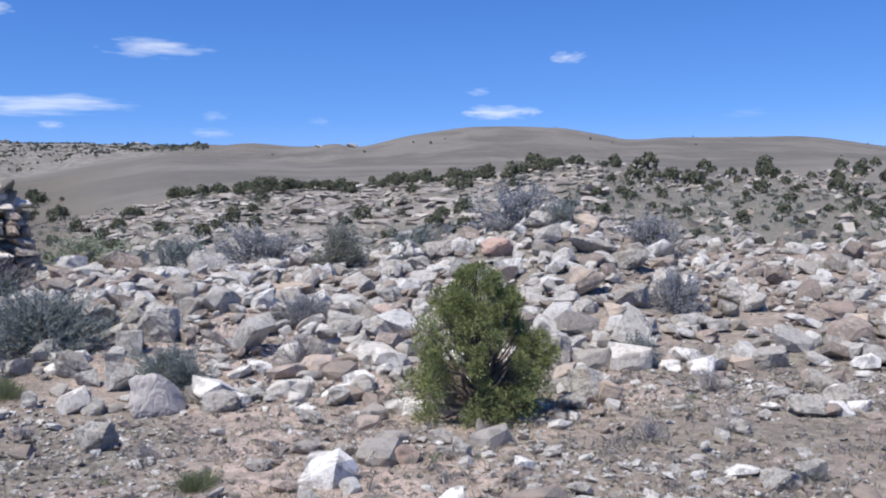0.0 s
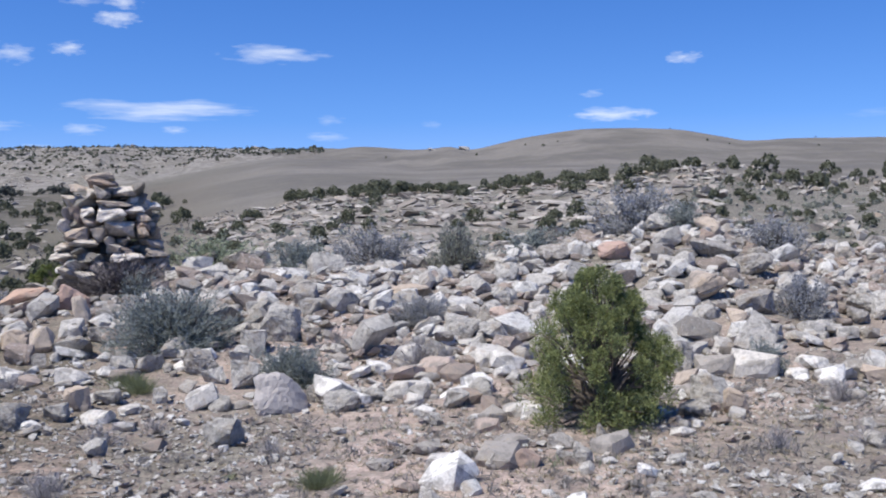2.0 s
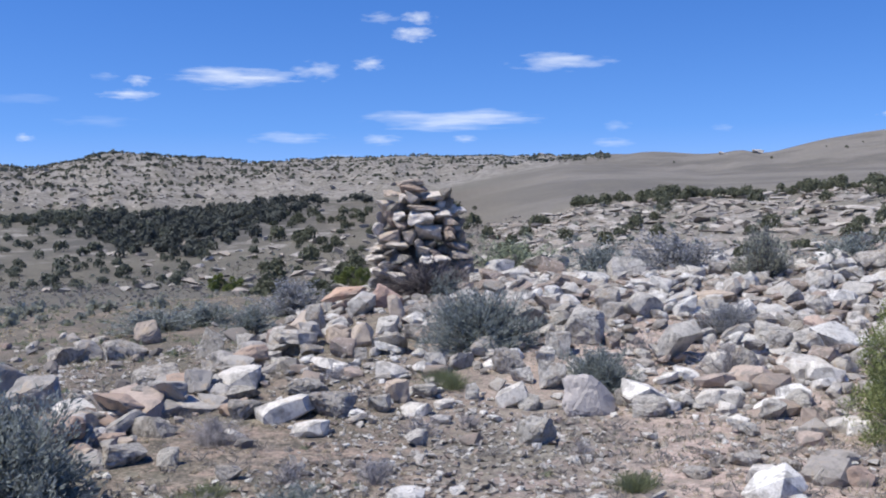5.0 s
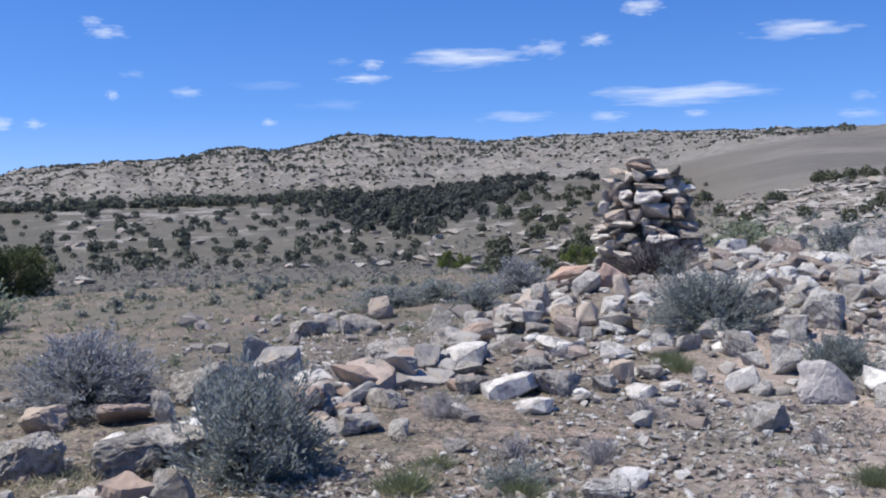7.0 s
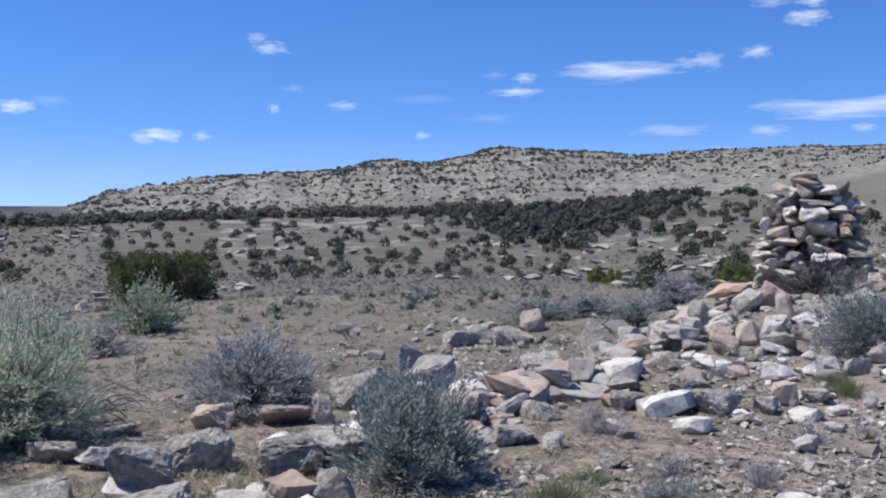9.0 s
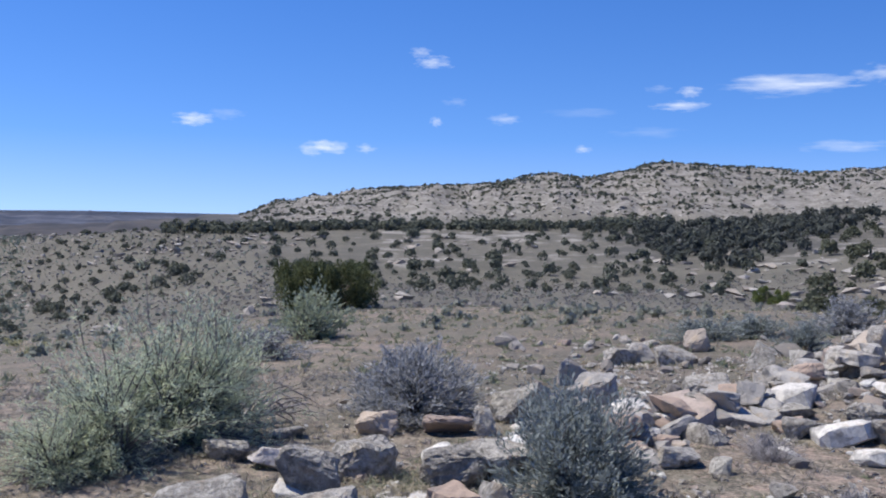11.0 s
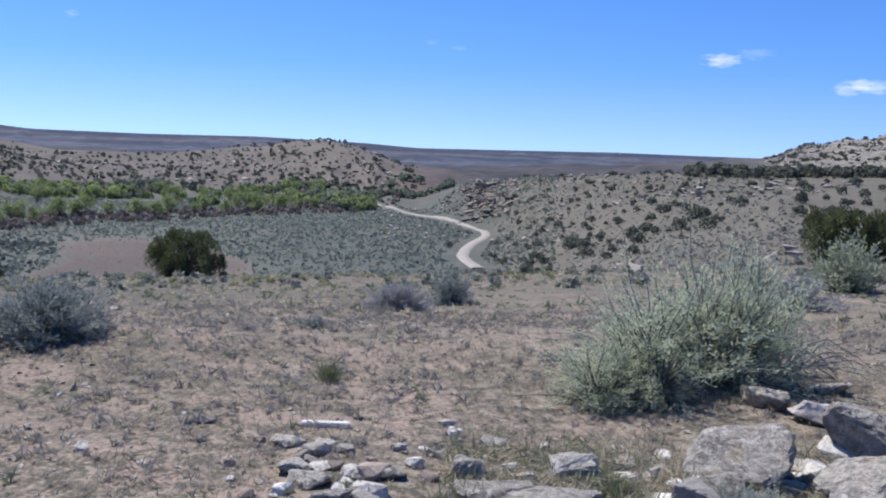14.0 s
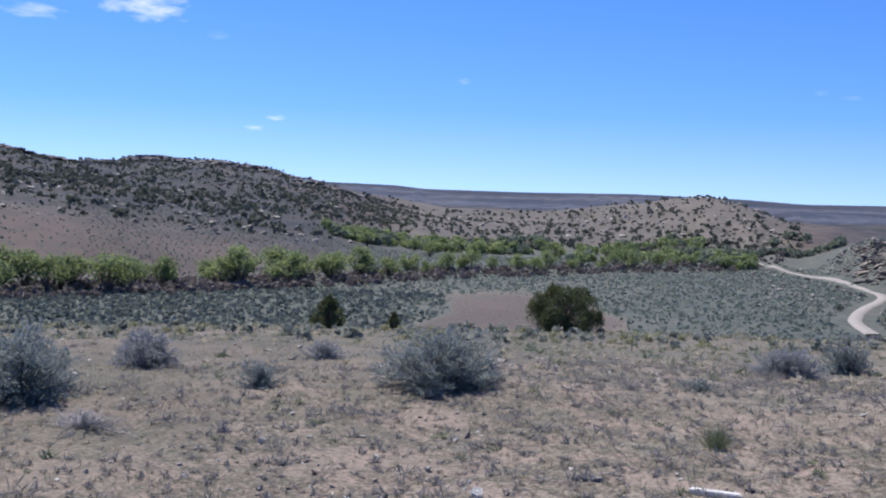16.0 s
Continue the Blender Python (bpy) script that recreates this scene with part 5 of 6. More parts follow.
# ---- shrubs ----
def build_shrubs():
    kinds = {
        "s": ([shrub_meshes(20 + i, 420, 52, 0.046, 0.0105, (TWIG, GREY_LEAF), 0.007, 0.5, 0.5, 2.0, 0.1) for i in range(3)], "grey leafy sagebrush with woody stems", "sagebrush"),
        "g": ([shrub_meshes(30 + i, 400, 52, 0.046, 0.0105, (TWIG, SAGE_LEAF), 0.007, 0.5, 0.55, 2.0, 0.13) for i in range(3)], "grey-green sagebrush growing among the stones", "sagebrush"),
        "d": ([shrub_meshes(40 + i, 340, 3, 0.04, 0.008, (DEAD_TWIG, GREY_LEAF), 0.008) for i in range(3)], "dead grey shrub of bare tangled twigs", "dead shrub"),
        "l": ([shrub_meshes(50 + i, 230, 54, 0.05, 0.0085, (PILE_TWIG, SALT_LEAF), 0.010, 0.5, 1.0, 6.0, 0.42, 0.15) for i in range(3)], "pale green saltbush with drooping slender leaves", "saltbush"),
        "j": ([shrub_meshes(60, 300, 20, 0.05, 0.015, (TWIG, FAR_SAGE), 0.009, 0.4, 0.7, 14.0)], "dark green upright desert shrub", "shrub"),
        "n": ([shrub_meshes(68, 800, 0.6, 0.03, 0.006, (PILE_TWIG, GREY_LEAF), 0.011, 0.5, 0.8, 0.0, 0.2)], "dark tangled heap of dead twigs at the cairn's foot", "dead shrub"),
        "y": ([shrub_meshes(65, 380, 9, 0.07, 0.008, (TWIG, DRY_LEAF), 0.006, 0.4)], "dry straw-coloured shrub beside the sagebrush", "shrub"),
    }
    thin = {
        "s": [shrub_meshes(80 + i, 190, 38, 0.042, 0.02, (TWIG, GREY_LEAF)) for i in range(3)],
        "g": [shrub_meshes(84 + i, 190, 38, 0.042, 0.02, (TWIG, SAGE_LEAF)) for i in range(3)],
        "d": [shrub_meshes(88 + i, 170, 3, 0.05, 0.01, (DEAD_TWIG, GREY_LEAF), 0.009) for i in range(3)],
        "l": [shrub_meshes(92 + i, 150, 24, 0.065, 0.02, (TWIG, SALT_DULL), 0.008, 0.45, 0.8, 8.0, 0.24) for i in range(3)],
    }
    tufts = [tuft_meshes(70 + i, 620, 0.9, 0.013, TUFT_LEAF) for i in range(2)]
    rng = random.Random(8)
    for rows in (BANK_SHRUBS, RUIN_SHRUBS, FLAT_SHRUBS):
        for x, y, w, h, kind in rows:
            broad = 1.45 if math.hypot(x, y) > 12.5 else 1.32 if y > 7 else 1.2
            at = pose(x, y, ground_at(x, y) - 0.02, 0, 0, rng.uniform(0, 360)) @ Matrix.Diagonal((w * broad, w * broad, h * (broad - 0.1), 1))
            if kind == "t":
                at = at @ Matrix.Diagonal((0.8, 0.8, 0.75, 1))
                ob = thing("grass_tuft", at, "fresh green tuft of grass on the dry soil", "grass tuft", "green tufts")
                part("grass_clump", rng.choice(tufts), ob)
                continue
            meshes, label, category = kinds[kind]
            if kind in thin and (w < 0.45 or math.hypot(x, y) > 12.5):
                meshes = thin[kind]
            ob = thing("saltbush" if kind == "l" else "dead_shrub" if kind in "dn" else "sagebrush" if kind in "sg" else "desert_shrub", at, label, category, category + " plants")
            twigs, foliage = rng.choice(meshes)
            part("woody_stem", twigs, ob)
            part("foliage", foliage, ob)


build_shrubs()


def build_branches():
    """Bare grey limbs lying under and beside the saltbush."""
    rng = np.random.default_rng(23)
    x, y = -7.75, 3.95
    limbs = thing("fallen_branch", pose(x, y, ground_at(x, y), 0, 0, 58), "bare grey dead branches sprawling under the saltbush", "dead branch")
    for i in range(26):
        t = np.linspace(0, 1, 7)
        a, n = rng.uniform(-0.7, 0.9) + (math.pi if i % 4 == 0 else 0), rng.uniform(0.25, 0.75)
        line = np.stack([t * n * math.cos(a), t * n * math.sin(a), 0.02 + rng.uniform(0.05, 0.3) * np.sin(t * rng.uniform(1.6, 3.0))], 1)
        line[1:] += np.cumsum(rng.normal(0, 0.022, (6, 3)), 0)
        line[:, 2] = np.maximum(line[:, 2], 0.005)
        line[0] += rng.normal(0, 0.06, 3) * (1, 1, 0)
        v, f = tubes(line[None], np.linspace(1, 0.25, 7)[None] * rng.uniform(0.009, 0.02))
        part("limb", mesh_from("limb", v, f, DEAD_TWIG, False), limbs)


build_branches()


# ---- junipers ----
def juniper(name, x, y, w, h, seed, n, spray, mat, label, cone=0.6, lobes=26, lump=1.0, spire=1.0):
    rng = np.random.default_rng(seed)
    tree = thing(name, pose(x, y, ground_at(x, y) - 0.03), label, "juniper tree", "junipers")
    z = rng.uniform(0.06, 0.97, lobes) ** 1.15
    reach = 0.5 * w * np.where(z < 0.3, 0.85 + 0.5 * z, 1.0 - (np.maximum(z - 0.3, 0) / 0.7) ** (1.0 + (1 - cone) * 3) * (0.45 + 0.5 * cone))
    if cone < 0:
        z = rng.uniform(0.08, 0.9, lobes)
        reach = np.full(lobes, 0.47 * w) * rng.uniform(0.92, 1.04, lobes)
    turn = rng.uniform(0, 2 * math.pi, lobes)
    out = reach * np.sqrt(rng.uniform(0.3, 1.0, lobes)) * rng.uniform(0.78, 1.08, lobes)
    centre = np.stack([out * np.cos(turn), out * np.sin(turn), z * h * 0.93], 1)
    size = rng.uniform(0.075, 0.15, lobes) * (w + h) * 0.5 * (1.1 - 0.5 * z) * lump
    pick = rng.integers(0, lobes, n)
    way = unit(rng.normal(0, 1, (n, 3)) + np.array([0, 0, 0.35]))
    p = centre[pick] + way * size[pick, None] * rng.uniform(0.35, 1.05, (n, 1)) * np.array([spire ** -0.5, spire ** -0.5, 1.25 * spire])
    p[:, 2] = np.maximum(p[:, 2], 0.03)
    part("crown", mesh_from("crown", *leaves(rng, p, way + np.array([0, 0, 0.5]), spray, spray * 0.34, 0.5), mat), tree)
    lines = []
    for i in range(lobes):
        t = np.linspace(0, 1, 5)[:, None]
        start = np.array([0, 0, centre[i, 2] * 0.35])
        lines.append(start * (1 - t) + centre[i] * t + rng.normal(0, 0.02 * w, (5, 3)) * t * (1 - t) * 4)
    for line in lines:
        v, f = tubes(line[None], np.linspace(0.015, 0.003, 5)[None] * h)
        part("branch", mesh_from("branch", v, f, BARK), tree)
    trunk = np.stack([np.array([0.015 * w * math.sin(3 * q), 0.02 * w * math.cos(2 * q), q * h * 0.85 - 0.05]) for q in np.linspace(0, 1, 6)])[None]
    v, f = tubes(trunk, np.linspace(0.045, 0.008, 6)[None] * h)
    part("trunk", mesh_from("trunk", v, f, BARK), tree)


juniper("juniper", 0.25, 8.2, 1.24, 1.3, 1, 62000, 0.025, JUNIPER_LEAF, "young bushy green juniper among pale stones", 0.8, 150, 0.64)
wx, wy = polar(np.array(58.95), 44.0)
juniper("juniper", float(wx), float(wy), 4.5, 2.15, 2, 27000, 0.15, DARK_JUNIPER, "broad dense dark green juniper on the flat", -1, 160, 0.95, 1.2)
wx, wy = polar(np.array(95.4), 37.0)
juniper("juniper", float(wx), float(wy), 2.65, 1.75, 4, 24000, 0.085, DARK_JUNIPER, "dark dense juniper with upright sprays at the terrace edge", 0.3, 130, 0.78, 1.35)
wx, wy = polar(np.array(108.7), 38.0)
juniper("juniper", float(wx), float(wy), 1.5, 1.25, 5, 9000, 0.08, DARK_JUNIPER, "small pointed juniper at the terrace edge", 0.95, 70, 0.7, 1.8)
for a, r, w, h, seed in ((27.4, 125.0, 5.2, 2.6, 7), (34.7, 135.0, 4.8, 2.1, 8), (25.6, 120.0, 3.4, 2.4, 9)):
    wx, wy = polar(np.array(a), r)
    juniper("juniper", float(wx), float(wy), w, h, seed, 9000, 0.22, BRIGHT_JUNIPER, "low bright green juniper bush behind the ruin", 0.2, 26)
wx, wy = polar(np.array(105.0), 38.5)
juniper("juniper", float(wx), float(wy), 0.6, 0.7, 6, 4000, 0.06, DARK_JUNIPER, "small pointed juniper at the terrace edge", 0.95, 40, 0.7)


def far_bushes(name, label, category, rng, a, r, size, mat, quads, leaf=0.42, squash=0.85, slim=0.42):
    """A wood of many small leafy trees as one object."""
    clear = off_road(a, r)
    a, r, size = np.asarray(a)[clear], np.asarray(r)[clear], np.asarray(size)[clear]
    x, y = polar(np.asarray(a, dtype=float), np.asarray(r, dtype=float))
    n = len(x)
    z = height(x, y)
    size = np.asarray(size)
    way = unit(rng.normal(0, 1, (n, quads, 3)) * np.array([1, 1, 0.9]))
    way[..., 2] = np.abs(way[..., 2]) * 1.35 - 0.3
    lump = rng.uniform(0.2, 1.0, (n, quads, 1))
    p = way * lump * (size[:, None, None] * 0.42) * np.array([1, 1, squash])
    p = p + np.stack([x, y, z + size * 0.19 * squash], 1)[:, None, :]
    scale = np.repeat(size, quads)[:, None]
    c = p.reshape(-1, 3)
    along = unit(way.reshape(-1, 3) + rng.normal(0, 0.8, (n * quads, 3))) * scale * leaf
    side = unit(np.cross(along, rng.normal(0, 1, (n * quads, 3)))) * scale * leaf * slim
    v = np.stack([c - along * 0.5, c + side, c + along * 0.5, c - side], 1).reshape(-1, 3)
    me = mesh_from(name, v, np.arange(len(v)).reshape(-1, 4), mat)
    return tagged(new(name, me), label, category, kind="stuff")


def far_trees(name, label, category, rng, a, r, size, mat, quads, tall=1.0, low=0.5):
    """Many rounded, lumpy crowns as one object: small sprays facing outwards over each crown."""
    clear = off_road(a, r)
    a, r, size = np.asarray(a, dtype=float)[clear], np.asarray(r, dtype=float)[clear], np.asarray(size)[clear]
    x, y = polar(a, r)
    n = len(x)
    way = rng.normal(0, 1, (n, quads, 3))
    way[..., 2] = np.abs(way[..., 2]) - 0.55 * (rng.uniform(0, 1, (n, quads)) < low)
    way = unit(way)
    turn = np.arctan2(way[..., 1], way[..., 0])
    phase = rng.uniform(0, 6.283, (n, 4))
    lump = 1 + 0.11 * np.sin(3 * turn + phase[:, :1]) + 0.08 * np.sin(5 * turn + 3 * way[..., 2] + phase[:, 1:2]) + 0.10 * np.sin(5 * way[..., 2] + 2 * turn + phase[:, 2:3])
    lump = lump * rng.uniform(0.72, 1.04, (n, quads))
    half = size[:, None] * 0.42 * rng.uniform(0.85, 1.15, (n, 1))
    up = half * tall * rng.uniform(0.75, 1.25, (n, 1))
    p = way * lump[..., None] * np.stack([np.repeat(half, quads, 1)] * 2 + [np.repeat(up, quads, 1)], 2)
    p[..., 2] += up * 0.62
    p[..., 2] = np.maximum(p[..., 2], 0.02)
    p = (p + np.stack([x, y, height(x, y)], 1)[:, None, :]).reshape(-1, 3)
    face = unit(way.reshape(-1, 3) + rng.normal(0, 0.55, (n * quads, 3)))
    one = unit(np.cross(face, rng.normal(0, 1, (n * quads, 3))))
    two = np.cross(face, one)
    scale = np.repeat(size, quads)[:, None] * 1.05 / math.sqrt(quads) * rng.uniform(0.8, 1.55, (n * quads, 1))
    one, two = one * scale, two * scale * 0.7
    v = np.stack([p - one, p + two, p + one, p - two], 1).reshape(-1, 3)
    return tagged(new(name, mesh_from(name, v, np.arange(len(v)).reshape(-1, 4), mat)), label, category, kind="stuff")


def ring_at(k, a):
    return np.interp(a, BEARINGS, RING_R[k])


def strewn(rng, n, a0, a1, r0, r1):
    """About n places spread evenly, not in clumps, over a sector of the land."""
    rows = max(1, int(math.sqrt(n * (r1 - r0) / (radians(a1 - a0) * (r0 + r1) / 2))))
    cols = max(1, n // rows)
    j, i = np.meshgrid(np.arange(cols), np.arange(rows))
    a = a0 + (a1 - a0) * (j + 0.5 * (i % 2) + rng.uniform(-0.15, 0.95, j.shape)) / cols
    r = np.sqrt(r0 ** 2 + (r1 ** 2 - r0 ** 2) * (i + rng.uniform(0, 1.1, i.shape)) / rows)
    return a.ravel(), r.ravel()


def build_woods():
    rng = np.random.default_rng(21)
    u = lambda lo, hi, n: rng.uniform(lo, hi, n)
    label = "scattered dark green junipers on a stony slope"
    a = u(-6.5, 15, 150)
    far_trees("juniper_row", "row of dark green junipers along the ledge top", "junipers", rng, a, ring_at(3, a) * u(0.95, 1.05, 150), u(1.3, 2.9, 150), FAR_JUNIPER, 230)
    a, r = u(-7, 22, 44), u(75, 150, 44)
    far_trees("juniper_scrub", label, "junipers", rng, a, r, u(1.2, 2.7, 44) * r / 115, FAR_JUNIPER, 380)
    a, r = strewn(rng, 150, -30, -7, 0.0, 1.0)
    r = 72 + 190 * r ** 3
    far_trees("juniper_scrub", label, "junipers", rng, a, r, np.clip(0.0112 * r * rng.lognormal(0, 0.38, len(a)), 0.7, 4.0), FAR_JUNIPER, 180)
    a, r = u(20.5, 33, 130), np.sqrt(u(90 ** 2, 300 ** 2, 130))
    far_trees("juniper_scrub", label, "junipers", rng, a, r, np.clip(rng.lognormal(0.95, 0.35, 130), 1.3, 4.5), FAR_JUNIPER, 220)
    # thick gully wood coloured dark as a cloud's shadow, thinning towards its lower edge
    a, r = u(26.5, 62, 9000), u(190, 408, 9000)
    x, y = polar(a, r)
    lift = np.degrees(np.arctan2(height(x, y) - 1.6, r)) - np.interp(a, [26, 29, 32, 34, 36, 38, 40, 42, 44, 48, 62], [1.3, 0.8, -0.3, -1.3, -1.9, -1.9, -1.6, -0.8, 0.1, 0.22, 0.0])
    keep = (rng.uniform(0, 1, 9000) < 0.095 * smooth(-0.3, 0.8, lift) + 0.06 * smooth(0.9, 1.6, lift)) & (r < ring_at(3, a) * 1.02)
    far_trees("juniper_wood", "dense juniper wood in the gully, coloured dark for a cloud's shadow", "woodland", rng, a[keep], r[keep], u(2.1, 4.9, 9000)[keep], SHADOWED_JUNIPER, 120)
    a, r = strewn(rng, 400, 33, 78, 190, 400)
    far_trees("juniper_scrub", label, "junipers", rng, a, r, np.clip(rng.lognormal(0.92, 0.33, len(a)), 1.3, 4.6) * (1 - 0.36 * smooth(54, 68, a)), DIM_JUNIPER, 130, 1.0)
    a, r = strewn(rng, 110, 36, 62, 150, 215)
    far_trees("juniper_scrub", label, "junipers", rng, a, r, np.clip(rng.lognormal(0.6, 0.3, len(a)), 1.1, 3.2), DIM_JUNIPER, 130)
    a = 40 + 28 * u(0, 1, 460) ** 1.2
    far_trees("juniper_row", "dark belt of junipers along the ridge top", "junipers", rng, a, ring_at(3, a) * u(0.96, 1.05, 460), u(2.4, 5.0, 460), DIM_JUNIPER, 70)
    a = u(66.5, 77, 20)
    far_trees("juniper_clump", "clump of rounded junipers at the foot of the slope", "junipers", rng, a, u(215, 270, 20), u(2.6, 4.4, 20), DIM_JUNIPER, 320, 0.9)
    n = 7200
    a, t = u(13, 64, n), (np.arange(n) % 52 + u(0, 1, n)) / 52
    base = np.maximum(ring_at(3, a) * 1.35, 560)
    r = base + (ring_at(5, a) * 1.02 - base) * t
    keep = ((a > 26) | (r > ring_at(4, a) * 1.06)) & (rng.uniform(0, 1, n) < 0.3 + 0.75 * smooth(0.15, 0.7, t) + 0.4 * fbm(*polar(a, r), 60, 2, 33))
    far_trees("juniper_scrub", "dark junipers dotted over a pale rocky mesa", "junipers", rng, a[keep], r[keep], np.clip(rng.lognormal(0.55, 0.4, n), 0.9, 4.6)[keep], DIM_JUNIPER, 16, 0.85)
    a = u(13, 64, 900)
    far_trees("juniper_row", "thin dark line of junipers on the mesa rim", "junipers", rng, a, ring_at(5, a) * u(0.975, 1.02, 900), u(1.3, 2.8, 900), DIM_JUNIPER, 26)
    a = u(-26, 12, 14)
    far_trees("juniper_scrub", "few small bushes on a barren grey hill", "bushes", rng, a, u(560, 770, 14), u(0.8, 2.0, 14), FAR_JUNIPER, 30)
    a, r = strewn(rng, 190, 66, 80.5, 215, 500)
    far_trees("juniper_scrub", label, "junipers", rng, a, r, np.clip(rng.lognormal(0.5, 0.33, len(a)), 1.1, 3.4), DIM_JUNIPER, 110)
    a, r = strewn(rng, 3600, 62, 81.5, 120, 500)
    far_bushes("low_brush", "small grey-brown shrubs over the rocky slope", "brush", rng, a, r, u(0.5, 1.3, len(a)), HERB_LEAF, 5, 0.6, 0.5, 0.4)
    a, r = strewn(rng, 1500, 62, 82, 150, 520)
    far_bushes("low_brush", "small dark shrubs over the rocky slope", "brush", rng, a, r, u(0.5, 1.2, len(a)), VALLEY_SAGE, 6, 0.6, 0.6, 0.4)
    a, r = strewn(rng, 2600, 103, 122, 305, 560)
    far_bushes("low_brush", "small dry shrubs on the reddish bench", "brush", rng, a, r, u(0.6, 1.6, len(a)), HERB_LEAF, 5, 0.6, 0.5, 0.4)
    a, r = strewn(rng, 900, 92, 105, 150, 322)
    far_bushes("dry_clumps", "small dry tufts on the reddish rise", "grass", rng, a, r, u(0.25, 0.7, len(a)), DRY_LEAF, 5, 0.6, 0.5, 0.3)
    n = 8500
    a = np.concatenate([u(83, 104, 2200), u(104, 134, n - 2200)])
    r = np.where(a < 104, 640 + 460 * u(0, 1, n) ** 2.2, ring_at(3, a) * 1.04 + (ring_at(5, a) - ring_at(3, a) * 1.04) * u(0, 1, n) ** 0.85)
    keep = rng.uniform(0, 1, n) < 0.75 + 0.6 * fbm(*polar(a, r), 90, 3, 37)
    far_trees("juniper_scrub", "dark junipers dotted over reddish slopes", "junipers", rng, a[keep], r[keep], np.clip(rng.lognormal(0.85, 0.38, n), 1.2, 5.0)[keep], DIM_JUNIPER, 15)
    # sage and willows on the valley floor
    a, r = u(75, 132, 33000), np.sqrt(u(160 ** 2, 560 ** 2, 33000))
    keep = hillock_at(a, r) < rng.uniform(0.05, 0.9, len(a))
    keep &= (a < 107) | (r < 330) | (rng.uniform(0, 1, len(a)) < 0.25)
    a, r = a[keep], r[keep]
    far_bushes("sage_flat", "grey-green sagebrush flat on the valley floor", "sagebrush", rng, a, r, np.clip(rng.lognormal(-0.25, 0.4, len(a)), 0.35, 1.7), VALLEY_SAGE, 4, 0.75, 0.55, 0.5)
    a, r = strewn(rng, 3900, 100, 132, 165, 300)
    dense = (hillock_at(a, r) < 0.3) & (rng.uniform(0, 1, len(a)) < smooth(101, 106, a) * 0.75 + 0.5 * fbm(*polar(a, r), 40, 2, 55))
    far_bushes("sage_flat", "thick dark sagebrush by the wash", "sagebrush", rng, a[dense], r[dense], u(0.8, 2.2, len(a))[dense], DARK_SAGE, 6, 0.6, 0.5, 0.5)
    a = u(84, 132, 700)
    r = np.interp(a, [84, 88, 99, 108, 118, 130], [560, 500, 398, 322, 285, 265])
    far_trees("willow_thicket", "bare brownish willow thicket under the cottonwoods", "willows", rng, a, r * u(0.97, 1.15, 700), u(1.6, 4.6, 700), WILLOW_LEAF, 34, 0.8)
    for n, a0, a1, r0, r1, mat in ((200, 85.5, 100, 520, 700, COTTON_LEAF), (170, 85.5, 101, 520, 740, GROVE_LEAF), (90, 99, 109.5, 565, 650, COTTON_LEAF), (70, 98, 110, 560, 650, GROVE_LEAF), (110, 81, 87, 640, 760, GROVE_LEAF)):
        a, r = u(a0, a1, n * 2), u(r0, r1, n * 2)
        gap = fbm(*polar(a, r), 45, 2, 15) > 0.12
        a, r = a[gap], r[gap]
        n = len(a)
        far_trees("cottonwood_grove", "light green cottonwood grove filling the valley floor", "grove", rng, a, r, u(4.0, 9.5, n), mat, 120, 0.9)
    # low brush on the terrace edge and in the swale
    a, r = u(28, 130, 330), u(22, 46, 330)
    far_bushes("low_brush", "low grey-green brush along the terrace edge", "brush", rng, a, r, u(0.2, 0.6, 330), FAR_SAGE, 40, 0.32)
    a, r = u(72, 128, 110), u(22, 41, 110)
    far_bushes("rabbitbrush", "pale yellowish rabbitbrush clumps at the terrace edge", "brush", rng, a, r, u(0.2, 0.5, 110), RABBIT_LEAF, 70, 0.3, 0.8, 0.2)
    a, r = strewn(rng, 620, 28, 78, 70, 200)
    far_bushes("low_brush", "low grey-green brush in the swale", "brush", rng, a, r, u(0.3, 1.2, len(a)), FAR_SAGE, 26, 0.34)
    a, r = strewn(rng, 220, -9, 22, 62, 165)
    far_bushes("low_brush", "low grey-green brush between the ledges", "brush", rng, a, r, u(0.5, 1.5, len(a)), FAR_SAGE, 28, 0.32)
    a, r = strewn(rng, 430, -30, -8, 24, 150)
    far_bushes("low_brush", "low grey-green brush on the hillside", "brush", rng, a, r, u(0.4, 1.3, len(a)), FAR_SAGE, 30, 0.32)
    a, r = strewn(rng, 60, -20, -6, 24, 70)
    far_bushes("juniper_scrub", "low dark green junipers in the gully behind the bank", "junipers", rng, a, r, u(0.7, 1.7, len(a)), FAR_JUNIPER, 120, 0.2, 1.1)
    a, r = u(-26, 26, 160), u(20, 60, 160)
    far_bushes("low_brush", "low grey-green brush behind the rubble bank", "brush", rng, a, r, u(0.4, 0.9, 160), FAR_SAGE, 40, 0.32)


build_woods()


